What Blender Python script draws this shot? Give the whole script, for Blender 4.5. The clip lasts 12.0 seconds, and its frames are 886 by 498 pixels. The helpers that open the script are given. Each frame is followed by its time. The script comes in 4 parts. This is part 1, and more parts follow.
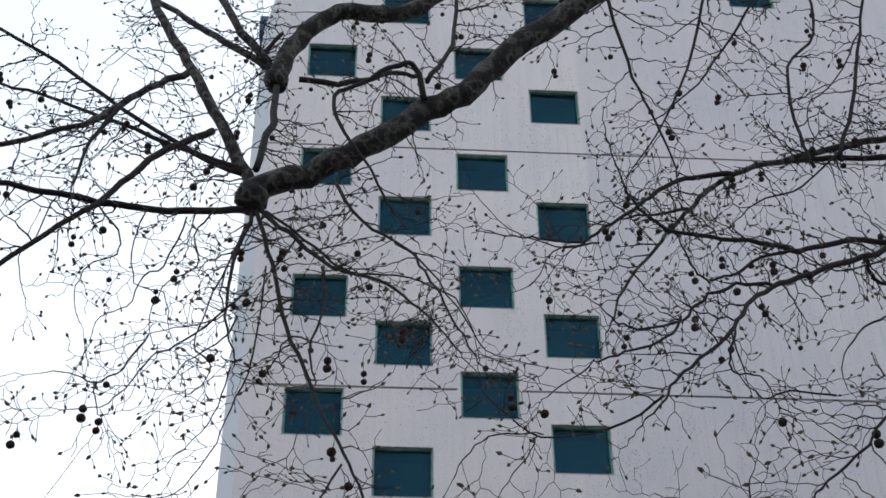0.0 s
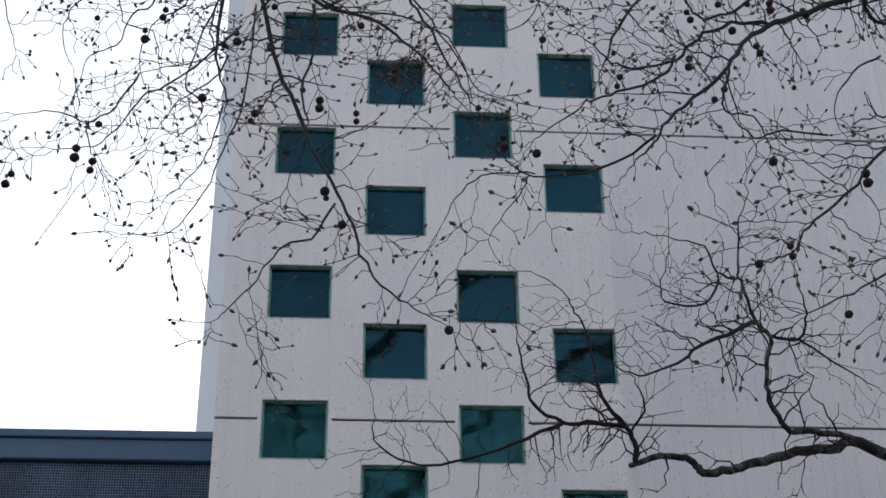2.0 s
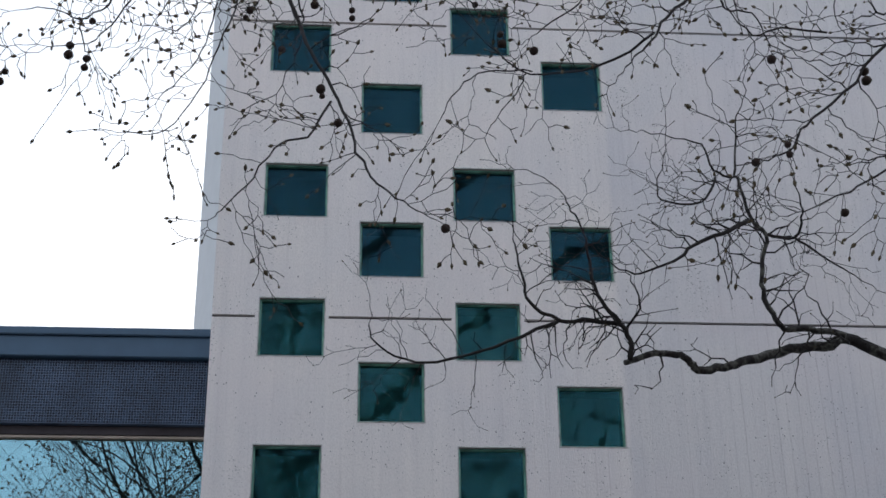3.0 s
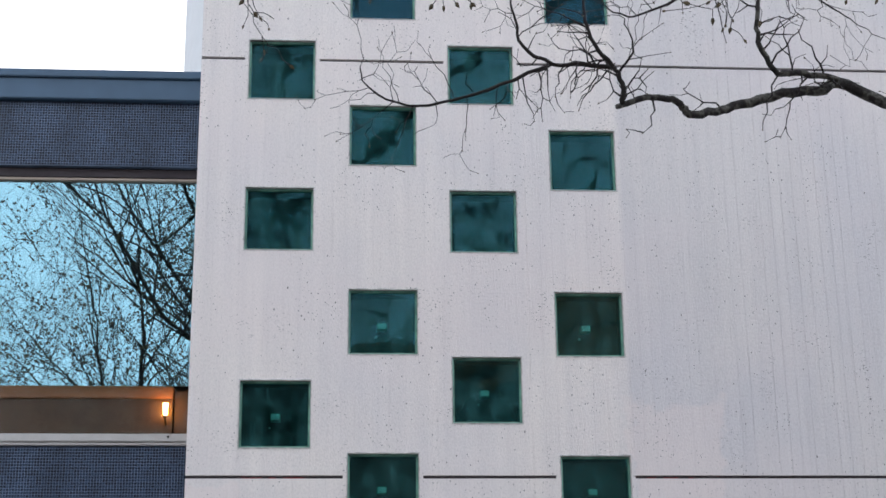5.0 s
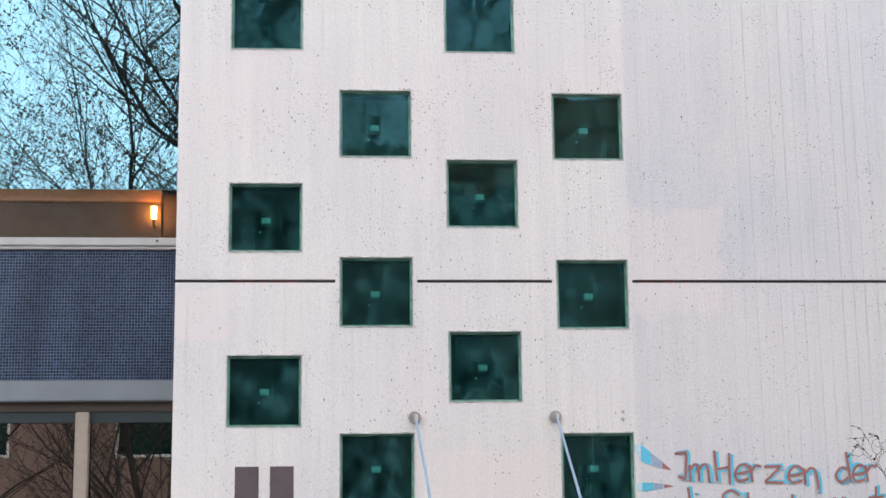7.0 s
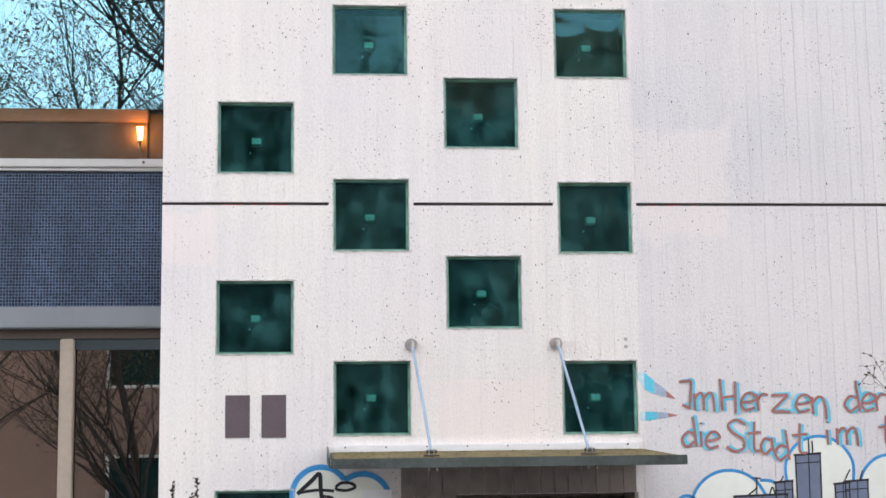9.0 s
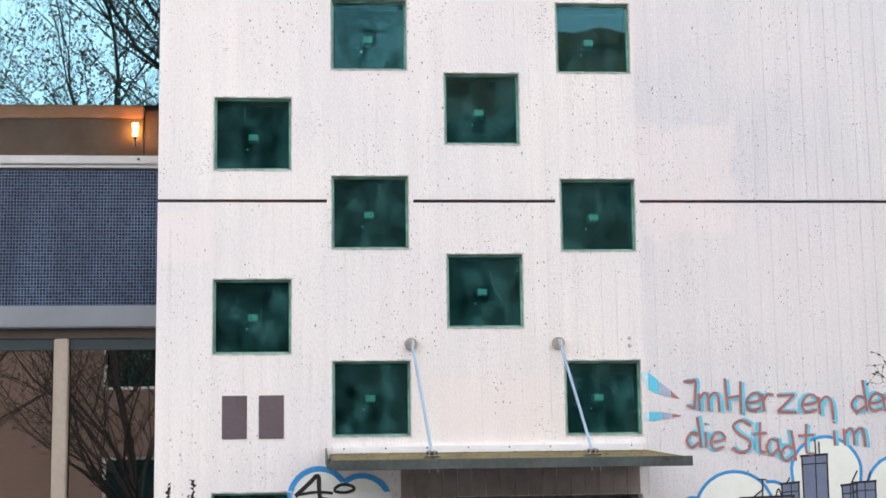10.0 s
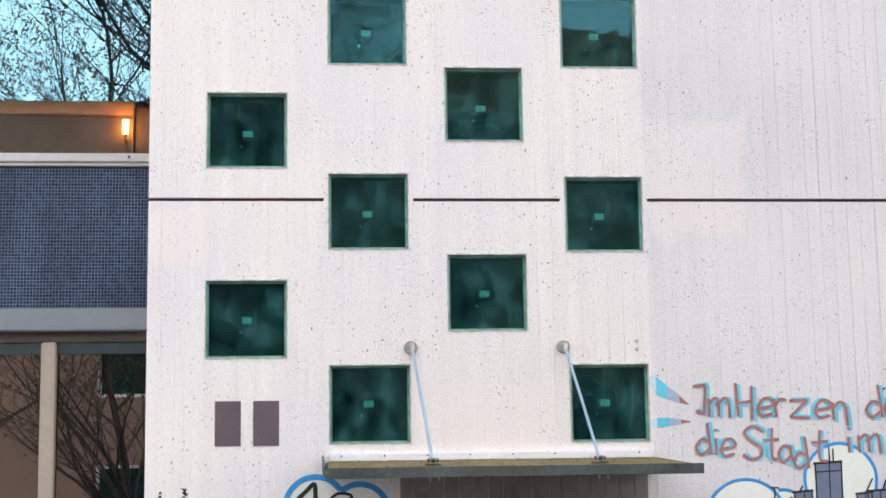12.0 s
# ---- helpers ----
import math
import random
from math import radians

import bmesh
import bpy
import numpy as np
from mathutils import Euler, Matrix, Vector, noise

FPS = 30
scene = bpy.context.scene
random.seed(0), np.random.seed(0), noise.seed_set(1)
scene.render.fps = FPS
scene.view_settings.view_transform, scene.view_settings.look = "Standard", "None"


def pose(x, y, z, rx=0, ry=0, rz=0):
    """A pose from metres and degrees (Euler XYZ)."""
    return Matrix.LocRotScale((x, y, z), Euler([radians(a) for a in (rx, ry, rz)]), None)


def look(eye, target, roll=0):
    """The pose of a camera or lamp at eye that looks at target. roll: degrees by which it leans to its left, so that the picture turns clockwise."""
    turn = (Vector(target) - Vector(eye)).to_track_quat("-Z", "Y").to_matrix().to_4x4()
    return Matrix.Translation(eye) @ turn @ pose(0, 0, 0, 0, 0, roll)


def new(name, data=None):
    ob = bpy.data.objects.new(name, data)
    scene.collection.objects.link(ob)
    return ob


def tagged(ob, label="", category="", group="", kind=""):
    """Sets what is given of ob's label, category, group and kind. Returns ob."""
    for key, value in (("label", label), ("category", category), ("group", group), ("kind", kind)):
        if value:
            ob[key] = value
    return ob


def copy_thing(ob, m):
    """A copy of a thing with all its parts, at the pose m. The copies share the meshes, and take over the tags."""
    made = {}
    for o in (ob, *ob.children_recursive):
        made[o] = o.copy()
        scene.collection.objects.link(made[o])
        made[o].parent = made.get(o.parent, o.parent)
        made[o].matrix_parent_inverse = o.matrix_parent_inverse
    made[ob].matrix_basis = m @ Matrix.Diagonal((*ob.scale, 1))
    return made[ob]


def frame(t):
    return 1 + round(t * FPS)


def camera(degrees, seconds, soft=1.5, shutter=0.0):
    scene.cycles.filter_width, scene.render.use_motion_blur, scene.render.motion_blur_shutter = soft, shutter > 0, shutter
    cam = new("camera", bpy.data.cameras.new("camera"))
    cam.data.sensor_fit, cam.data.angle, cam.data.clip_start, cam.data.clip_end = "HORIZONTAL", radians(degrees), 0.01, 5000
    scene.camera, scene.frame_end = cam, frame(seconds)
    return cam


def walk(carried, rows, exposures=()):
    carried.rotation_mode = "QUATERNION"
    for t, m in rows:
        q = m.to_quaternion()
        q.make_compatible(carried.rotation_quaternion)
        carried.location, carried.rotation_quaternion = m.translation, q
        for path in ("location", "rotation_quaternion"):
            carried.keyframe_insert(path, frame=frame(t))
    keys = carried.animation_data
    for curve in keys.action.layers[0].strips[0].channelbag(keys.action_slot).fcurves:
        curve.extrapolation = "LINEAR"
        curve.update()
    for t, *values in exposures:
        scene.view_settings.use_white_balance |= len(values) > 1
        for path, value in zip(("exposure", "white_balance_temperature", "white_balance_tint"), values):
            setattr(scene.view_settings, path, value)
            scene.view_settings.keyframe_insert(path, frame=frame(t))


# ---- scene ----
EYE = 2.2
cam = camera(32.24, 12.0, soft=1.6)
# seconds, metres forward, turn, pitch, lean
ROWS = [
    (0.0, -1.52, -4.08, 41.11, -0.74), (0.5, -1.52, -4.13, 38.61, -0.78), (1.0, -1.52, -4.17, 36.02, -0.76),
    (1.5, -1.52, -4.21, 34.01, -0.78), (2.0, -1.52, -4.26, 31.40, -0.83), (2.5, -1.52, -4.31, 29.39, -0.81),
    (2.7, -1.52, -4.31, 28.74, -0.85), (4.3, -1.52, -4.47, 21.57, -0.78), (4.5, -1.52, -4.49, 20.71, -0.78),
    (5.0, -1.52, -4.54, 18.03, -0.77), (5.5, -1.52, -4.58, 16.06, -0.79), (6.0, -1.46, -4.62, 13.89, -0.75),
    (6.5, -1.30, -4.72, 11.97, -0.78), (7.0, -1.18, -4.78, 11.01, -0.78), (7.5, -1.06, -4.85, 9.64, -0.81),
    (7.7, -1.02, -4.87, 9.15, -0.80), (9.5, -0.58, -5.07, 8.47, -0.81), (10.0, -0.48, -5.10, 8.55, -0.85),
    (10.5, -0.37, -5.13, 8.63, -0.85), (11.0, -0.25, -5.18, 8.71, -0.83), (11.5, -0.16, -5.22, 8.79, -0.87),
    (12.0, -0.05, -5.25, 8.86, -0.90),
]


def aim(y, yaw, pitch, lean):
    a, b = radians(yaw), radians(pitch)
    eye = Vector((0, y, EYE))
    return look(eye, eye + Vector((-math.sin(a) * math.cos(b), math.cos(a) * math.cos(b), math.sin(b))), lean)


walk(cam, [(t, aim(y, yaw, pitch, lean)) for t, y, yaw, pitch, lean in ROWS],
     exposures=[(0.0, 0.40, 6050, 8.5), (2.7, 0.38, 6050, 9), (4.5, 0.99, 6180, 9.5), (5.5, 1.40, 6400, 10.5), (7.0, 1.70, 6600, 10.5), (9.5, 1.91, 6700, 10), (12.0, 1.94, 6720, 10)])

# ---- sky and sun: a low veiled sun behind the tower ----
SUN_UP, SUN_TURN = radians(24), radians(12)
world = bpy.data.worlds.new("sky")
scene.world = world
world.use_nodes = True
wn, wl = world.node_tree.nodes, world.node_tree.links
sky = wn.new("ShaderNodeTexSky")
sky.sky_type, sky.sun_disc, sky.sun_elevation, sky.sun_rotation = "NISHITA", False, SUN_UP, SUN_TURN
sky.dust_density, sky.air_density = 2.5, 1.2
veil = wn.new("ShaderNodeMix")
veil.data_type = "RGBA"
veil.inputs[0].default_value = 0.82
wl.new(sky.outputs[0], veil.inputs[6])
veil.inputs[7].default_value = (6.0, 6.25, 6.7, 1)
wl.new(veil.outputs[2], wn["Background"].inputs[0])
wn["Background"].inputs[1].default_value = 0.14
sun = new("sun", bpy.data.lights.new("sun", "SUN"))
sun.data.energy, sun.data.angle, sun.data.color = 0.6, radians(20), (1.0, 0.95, 0.88)
sun.matrix_world = look((0, 0, 0), (-math.sin(SUN_TURN) * math.cos(SUN_UP), -math.cos(SUN_TURN) * math.cos(SUN_UP), -math.sin(SUN_UP)))


# ---- materials ----
def nodes_of(name):
    m = bpy.data.materials.new(name)
    m.use_nodes = True
    return m, m.node_tree.nodes, m.node_tree.links, m.node_tree.nodes["Principled BSDF"]


def noise_of(n, l, scale, stretch=(1, 1, 1), detail=4.0, own=False):
    tc, mp, tx = n.new("ShaderNodeTexCoord"), n.new("ShaderNodeMapping"), n.new("ShaderNodeTexNoise")
    if own:
        oi, mu = n.new("ShaderNodeObjectInfo"), n.new("ShaderNodeMath")
        mu.operation, mu.inputs[1].default_value = "MULTIPLY", 40.0
        l.new(oi.outputs["Random"], mu.inputs[0])
        l.new(mu.outputs[0], mp.inputs["Location"])
    mp.inputs["Scale"].default_value = stretch
    tx.inputs["Scale"].default_value, tx.inputs["Detail"].default_value = scale, detail
    l.new(tc.outputs["Object"], mp.inputs["Vector"])
    l.new(mp.outputs[0], tx.inputs["Vector"])
    return tx.outputs["Fac"]


def ramp_of(n, l, fac, *stops):
    r = n.new("ShaderNodeValToRGB")
    while len(r.color_ramp.elements) < len(stops):
        r.color_ramp.elements.new(0.5)
    for e, (at, col) in zip(r.color_ramp.elements, stops):
        e.position, e.color = at, (*col, 1) if len(col) == 3 else col
    l.new(fac, r.inputs[0])
    return r.outputs["Color"]


def mixed(n, l, fac, a, b, mode="MIX"):
    x = n.new("ShaderNodeMix")
    x.data_type, x.blend_type = "RGBA", mode
    for socket, v in ((x.inputs[0], fac), (x.inputs[6], a), (x.inputs[7], b)):
        if isinstance(v, (int, float)):
            socket.default_value = v
        elif isinstance(v, tuple):
            socket.default_value = (*v, 1)
        else:
            l.new(v, socket)
    return x.outputs[2]


def bumped(n, l, bsdf, height, strength=0.3, distance=0.01):
    b = n.new("ShaderNodeBump")
    b.inputs["Strength"].default_value, b.inputs["Distance"].default_value = strength, distance
    l.new(height, b.inputs["Height"])
    l.new(b.outputs[0], bsdf.inputs["Normal"])


def plain(name, colour, rough=0.6, metal=0.0, vary=0.15, scale=20.0, bump=0.1):
    m, n, l, p = nodes_of(name)
    f = noise_of(n, l, scale)
    g = noise_of(n, l, scale / 9)
    dark, lite = tuple(c * (1 - vary) for c in colour), tuple(min(1, c * (1 + vary)) for c in colour)
    c = ramp_of(n, l, f, (0.3, dark), (0.7, lite))
    c = mixed(n, l, 0.5, c, ramp_of(n, l, g, (0.35, dark), (0.65, lite)))
    l.new(c, p.inputs["Base Color"])
    p.inputs["Roughness"].default_value, p.inputs["Metallic"].default_value = rough, metal
    bumped(n, l, p, f, bump, 0.004)
    return m


def over_paint(n, l, edge):
    """How much of a thin coat of paint lies inside a ragged edge."""
    r = n.new("ShaderNodeMapRange")
    for key, value in (("From Min", 1.36), ("From Max", 1.48), ("To Min", 0.45), ("To Max", 0.0)):
        r.inputs[key].default_value = value
    l.new(edge, r.inputs["Value"])
    return r.outputs[0]


def concrete_paint():
    """White-painted board-marked concrete: boards differ in tone, pores, rain streaks, faint pink overpaint."""
    m, n, l, p = nodes_of("painted_board_concrete")
    tc0, sx = n.new("ShaderNodeTexCoord"), n.new("ShaderNodeSeparateXYZ")
    l.new(tc0.outputs["Object"], sx.inputs[0])
    shift = n.new("ShaderNodeMapRange")
    shift.inputs["From Min"].default_value, shift.inputs["From Max"].default_value = 2.735, 2.80
    l.new(sx.outputs[0], shift.inputs["Value"])
    base = mixed(n, l, shift.outputs[0], (0.80, 0.76, 0.738), (0.71, 0.688, 0.69))
    tone = noise_of(n, l, 1.0, (8.7, 0.0, 0.25), 2.0)
    streak = noise_of(n, l, 1.0, (34.0, 1.0, 1.1), 5.0)
    cloud = noise_of(n, l, 0.9, (1, 1, 0.7), 3.0)
    fine = noise_of(n, l, 70.0, (1, 1, 0.6), 6.0)
    c = mixed(n, l, 1.0, base, ramp_of(n, l, tone, (0.3, (0.95, 0.95, 0.955)), (0.7, (1.02, 1.015, 1.01))), "MULTIPLY")
    c = mixed(n, l, 1.0, c, ramp_of(n, l, streak, (0.28, (0.93, 0.925, 0.925)), (0.44, (1, 1, 1))), "MULTIPLY")
    c = mixed(n, l, 1.0, c, ramp_of(n, l, cloud, (0.35, (0.96, 0.955, 0.97)), (0.62, (1.03, 1.01, 0.99))), "MULTIPLY")
    c = mixed(n, l, 1.0, c, ramp_of(n, l, fine, (0.3, (0.88, 0.88, 0.88)), (0.6, (1, 1, 1))), "MULTIPLY")
    tc = n.new("ShaderNodeTexCoord")
    pores = []
    for size, wide, stretch, edge, spread, cut in ((21.0, 1.0, 0.6, 0.098, 1.7, 0.45), (36.0, 1.0, 0.7, 0.135, 2.4, 0.50), (9.0, 1.0, 0.5, 0.050, 1.1, 0.45), (40.0, 0.45, 1.3, 0.20, 1.6, 0.585), (5.0, 1.0, 0.6, 0.030, 0.8, 0.50)):
        vo, mp = n.new("ShaderNodeTexVoronoi"), n.new("ShaderNodeMapping")
        mp.inputs["Scale"].default_value = (wide, 1, stretch)
        mp.inputs["Location"].default_value = (size, 0, size / 3)
        warp = n.new("ShaderNodeTexNoise")
        warp.inputs["Scale"].default_value = 40.0
        l.new(tc.outputs["Object"], warp.inputs["Vector"])
        l.new(mixed(n, l, 0.012, tc.outputs["Object"], warp.outputs["Color"], "ADD"), mp.inputs[0])
        l.new(mp.outputs[0], vo.inputs["Vector"])
        vo.inputs["Scale"].default_value = size
        spot = ramp_of(n, l, vo.outputs["Distance"], (edge * 0.6, (1, 1, 1)), (edge * 1.3, (0, 0, 0)))
        where = ramp_of(n, l, noise_of(n, l, spread, (1.3, 1, 0.8), 4.0), (cut, (0, 0, 0)), (cut + 0.14, (1, 1, 1)))
        pores.append(mixed(n, l, 1.0, spot, where, "MULTIPLY"))
    pore = mixed(n, l, 1.0, mixed(n, l, 1.0, pores[0], pores[1], "LIGHTEN"), mixed(n, l, 1.0, pores[2], mixed(n, l, 1.0, pores[3], pores[4], "LIGHTEN"), "LIGHTEN"), "LIGHTEN")
    pink = ramp_of(n, l, noise_of(n, l, 0.42, (1, 1, 1.3), 2.0), (0.50, (0, 0, 0)), (0.62, (0.30, 0.30, 0.30)))
    c = mixed(n, l, pink, c, (0.79, 0.70, 0.685))
    edge = noise_of(n, l, 3.5, detail=3.0)
    for px, pz, wide, high in ((3.18, 4.66, 0.46, 0.52), (-1.02, 4.2, 0.26, 0.24), (1.5, 2.75, 0.5, 0.3)):
        mask = None
        for axis, mid, half in ((0, px, wide), (2, pz, high)):
            off, ab, dist = n.new("ShaderNodeMath"), n.new("ShaderNodeMath"), n.new("ShaderNodeMath")
            off.operation, off.inputs[1].default_value = "SUBTRACT", mid
            ab.operation = "ABSOLUTE"
            dist.operation, dist.inputs[1].default_value = "DIVIDE", half
            l.new(sx.outputs[axis], off.inputs[0])
            l.new(off.outputs[0], ab.inputs[0])
            l.new(ab.outputs[0], dist.inputs[0])
            if mask is None:
                mask = dist.outputs[0]
            else:
                most = n.new("ShaderNodeMath")
                most.operation = "MAXIMUM"
                l.new(mask, most.inputs[0])
                l.new(dist.outputs[0], most.inputs[1])
                mask = most.outputs[0]
        ragged = n.new("ShaderNodeMath")
        ragged.operation = "ADD"
        l.new(mask, ragged.inputs[0])
        l.new(edge, ragged.inputs[1])
        c = mixed(n, l, over_paint(n, l, ragged.outputs[0]), c, (0.82, 0.715, 0.685))
    c = mixed(n, l, pore, c, (0.03, 0.028, 0.028))
    l.new(c, p.inputs["Base Color"])
    p.inputs["Roughness"].default_value = 0.75
    h = mixed(n, l, pore, fine, (0, 0, 0))
    bumped(n, l, p, h, 0.5, 0.006)
    return m


def tile_mosaic():
    """Small dark blue, violet and grey glass tiles in pale grout."""
    m, n, l, p = nodes_of("glass_mosaic")
    tc, sep, com, br = n.new("ShaderNodeTexCoord"), n.new("ShaderNodeSeparateXYZ"), n.new("ShaderNodeCombineXYZ"), n.new("ShaderNodeTexBrick")
    l.new(tc.outputs["Object"], sep.inputs[0])
    l.new(sep.outputs[0], com.inputs[0])
    l.new(sep.outputs[2], com.inputs[1])
    l.new(com.outputs[0], br.inputs["Vector"])
    br.offset, br.inputs["Scale"].default_value = 0.0, 1.0
    br.inputs["Brick Width"].default_value, br.inputs["Row Height"].default_value = 0.026, 0.028
    br.inputs["Mortar Size"].default_value, br.inputs["Bias"].default_value = 0.0027, -0.25
    br.inputs["Color1"].default_value, br.inputs["Color2"].default_value = (0.002, 0.005, 0.016, 1), (0.025, 0.048, 0.096, 1)
    br.inputs["Mortar"].default_value = (0.115, 0.155, 0.235, 1)
    dirt = ramp_of(n, l, noise_of(n, l, 3.0, (1, 1, 0.4)), (0.3, (0.6, 0.6, 0.62)), (0.7, (1.25, 1.25, 1.25)))
    l.new(mixed(n, l, 1.0, br.outputs["Color"], dirt, "MULTIPLY"), p.inputs["Base Color"])
    p.inputs["Roughness"].default_value, p.inputs["Specular IOR Level"].default_value = 0.4, 0.3
    bumped(n, l, p, br.outputs["Fac"], 0.3, 0.003)
    return m


def pane_glass(name, gloss, gloss_tint, through_tint, rough=0.0, wobble=0.0, scale=4.0, dust=0.0, dust_tint=(0.2, 0.4, 0.38)):
    m, n, l, p = nodes_of(name)
    n.remove(p)
    a, b, x = n.new("ShaderNodeBsdfGlossy"), n.new("ShaderNodeBsdfTransparent"), n.new("ShaderNodeMixShader")
    a.inputs["Color"].default_value, a.inputs["Roughness"].default_value = (*gloss_tint, 1), rough
    b.inputs["Color"].default_value = (*through_tint, 1)
    x.inputs[0].default_value = gloss
    if wobble:
        bm = n.new("ShaderNodeBump")
        bm.inputs["Strength"].default_value, bm.inputs["Distance"].default_value = wobble, 0.02
        l.new(noise_of(n, l, scale, detail=1.0, own=True), bm.inputs["Height"])
        l.new(bm.outputs[0], a.inputs["Normal"])
    l.new(b.outputs[0], x.inputs[1])
    l.new(a.outputs[0], x.inputs[2])
    last = x.outputs[0]
    if dust:
        d, y = n.new("ShaderNodeBsdfDiffuse"), n.new("ShaderNodeMixShader")
        d.inputs["Color"].default_value = (*dust_tint, 1)
        smear = ramp_of(n, l, noise_of(n, l, 5.0, (1.3, 1, 0.9), 7.0, True), (0.34, (0.1 * dust,) * 3), (0.52, (0.8 * dust,) * 3), (0.70, (2.6 * dust,) * 3))
        scratch = ramp_of(n, l, noise_of(n, l, 1.0, (75.0, 1, 1.6), 2.0, True), (0.72, (0, 0, 0)), (0.77, (5.0 * dust,) * 3))
        smear = mixed(n, l, 1.0, smear, scratch, "ADD")
        specks = ramp_of(n, l, noise_of(n, l, 90.0, detail=2.0, own=True), (0.69, (0, 0, 0)), (0.75, (0.3, 0.3, 0.3)))
        l.new(mixed(n, l, 1.0, smear, specks, "ADD"), y.inputs[0])
        l.new(last, y.inputs[1])
        l.new(d.outputs[0], y.inputs[2])
        last = y.outputs[0]
    l.new(last, n["Material Output"].inputs["Surface"])
    return m


def bark_plane():
    m, n, l, p = nodes_of("plane_tree_bark")
    patch = noise_of(n, l, 9.0, (1, 1, 1), 2.0)
    fine = noise_of(n, l, 45.0, (1, 1, 1), 6.0)
    c = ramp_of(n, l, patch, (0.38, (0.014, 0.011, 0.010)), (0.48, (0.026, 0.022, 0.019)), (0.57, (0.105, 0.10, 0.085)), (0.66, (0.018, 0.014, 0.012)))
    c = mixed(n, l, 1.0, c, ramp_of(n, l, fine, (0.3, (0.6, 0.6, 0.6)), (0.7, (1.15, 1.15, 1.15))), "MULTIPLY")
    l.new(c, p.inputs["Base Color"])
    p.inputs["Roughness"].default_value = 0.9
    bumped(n, l, p, fine, 0.8, 0.02)
    return m


def glow(name, colour, strength):
    m, n, l, p = nodes_of(name)
    p.inputs["Base Color"].default_value = (*colour, 1)
    p.inputs["Emission Color"].default_value, p.inputs["Emission Strength"].default_value = (*colour, 1), strength
    return m


CONCRETE = concrete_paint()
# Entrance brown: concrete stain plus canopy shade, both put into the colour.
STAIN_AND_SHADE = plain("stained_shaded_porch_concrete", (0.21, 0.175, 0.155), 0.85, vary=0.35, scale=9)
SIDE_PAINT = plain("rendered_side_wall", (0.62, 0.63, 0.64), 0.85, vary=0.05, scale=6)
JOINT = plain("joint_mastic", (0.06, 0.05, 0.055), 0.9)
MOSAIC = tile_mosaic()
GREEN_FRAME = plain("green_painted_frame", (0.15, 0.33, 0.255), 0.5, vary=0.65, scale=16)
SEALANT = plain("weathered_sealant", (0.46, 0.45, 0.43), 0.9, vary=0.7, scale=13, bump=0.5)
DARK_STEEL = plain("tarnished_steel", (0.10, 0.095, 0.09), 0.4, 0.7, vary=0.4)
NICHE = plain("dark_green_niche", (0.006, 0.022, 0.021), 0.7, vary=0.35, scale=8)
# One glass in three tints; the higher copies imitate dimmer, bluer reflections.
GREEN_PANE = pane_glass("green_pane", 0.052, (0.28, 0.66, 0.80), (0.45, 0.75, 0.72), 0.015, 0.13, 3.5, 0.046, (0.15, 0.42, 0.43))
TEAL_PANE = pane_glass("teal_pane", 0.041, (0.25, 0.61, 0.75), (0.45, 0.74, 0.73), 0.015, 0.12, 4.5, 0.042, (0.14, 0.42, 0.43))
BLUE_PANE = pane_glass("dim_reflection_blue_pane", 0.035, (0.22, 0.50, 0.72), (0.45, 0.70, 0.75), 0.015, 0.10, 4.5, 0.026, (0.13, 0.33, 0.40))
LAMP_FACE = plain("frosted_lamp_face", (0.88, 0.93, 0.90), 0.5, vary=0.05)
# Blue of the mirrored sky is put into this pane's gloss colour.
SKY_TINT_PANE = pane_glass("sky_tint_pane", 0.35, (0.49, 0.84, 0.97), (0.75, 0.78, 0.75), 0.0, 0.006, 1.2)
# Gloss nearly removed, so no mirrored sky lies over the brown band.
LOW_PANE = pane_glass("low_clear_pane", 0.008, (0.95, 0.93, 0.90), (0.92, 0.92, 0.90), 0.0, 0.006, 1.2)
CLEAR_PANE = pane_glass("clear_pane", 0.34, (0.95, 0.93, 0.92), (0.7, 0.75, 0.72), 0.0, 0.02, 1.2)
BLUE_METAL = plain("blue_grey_metal", (0.05, 0.10, 0.165), 0.5, 0.0, vary=0.12, scale=5, bump=0.03)
GREY_METAL = plain("grey_metal_fascia", (0.20, 0.215, 0.235), 0.5, 0.0, vary=0.1, scale=4, bump=0.03)
ALU = plain("anodised_sill", (0.48, 0.465, 0.45), 0.4, 0.3, vary=0.1, scale=12, bump=0.03)
BROWN_FRAME = plain("brown_window_frame", (0.085, 0.062, 0.05), 0.5, vary=0.15)
CREAM_FRAME = plain("cream_mullion", (0.40, 0.33, 0.27), 0.5, vary=0.12)
TOP_STRIP = plain("slate_strip", (0.035, 0.05, 0.055), 0.7)
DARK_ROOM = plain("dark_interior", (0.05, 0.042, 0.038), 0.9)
# Brown of a dark reflection, put on added panels behind the glass.
BAND_BROWN = plain("dark_brown_band", (0.07, 0.041, 0.026), 0.7, vary=0.3, scale=7)
BEAM_WOOD = plain("brown_timber_beam", (0.36, 0.17, 0.08), 0.6, vary=0.25, scale=8)
CANOPY_MOSS = plain("mossy_canopy_felt", (0.125, 0.095, 0.036), 0.95, vary=0.55, scale=45, bump=0.6)
CANOPY_EDGE = plain("weathered_sheet_edge", (0.06, 0.072, 0.068), 0.6, 0.2, vary=0.55, scale=24)
FLASHING = plain("white_flashing", (0.80, 0.80, 0.82), 0.35, 0.1, vary=0.08, scale=14)
ROD_PAINT = plain("pale_blue_rod", (0.25, 0.34, 0.44), 0.35, 0.3, vary=0.1)
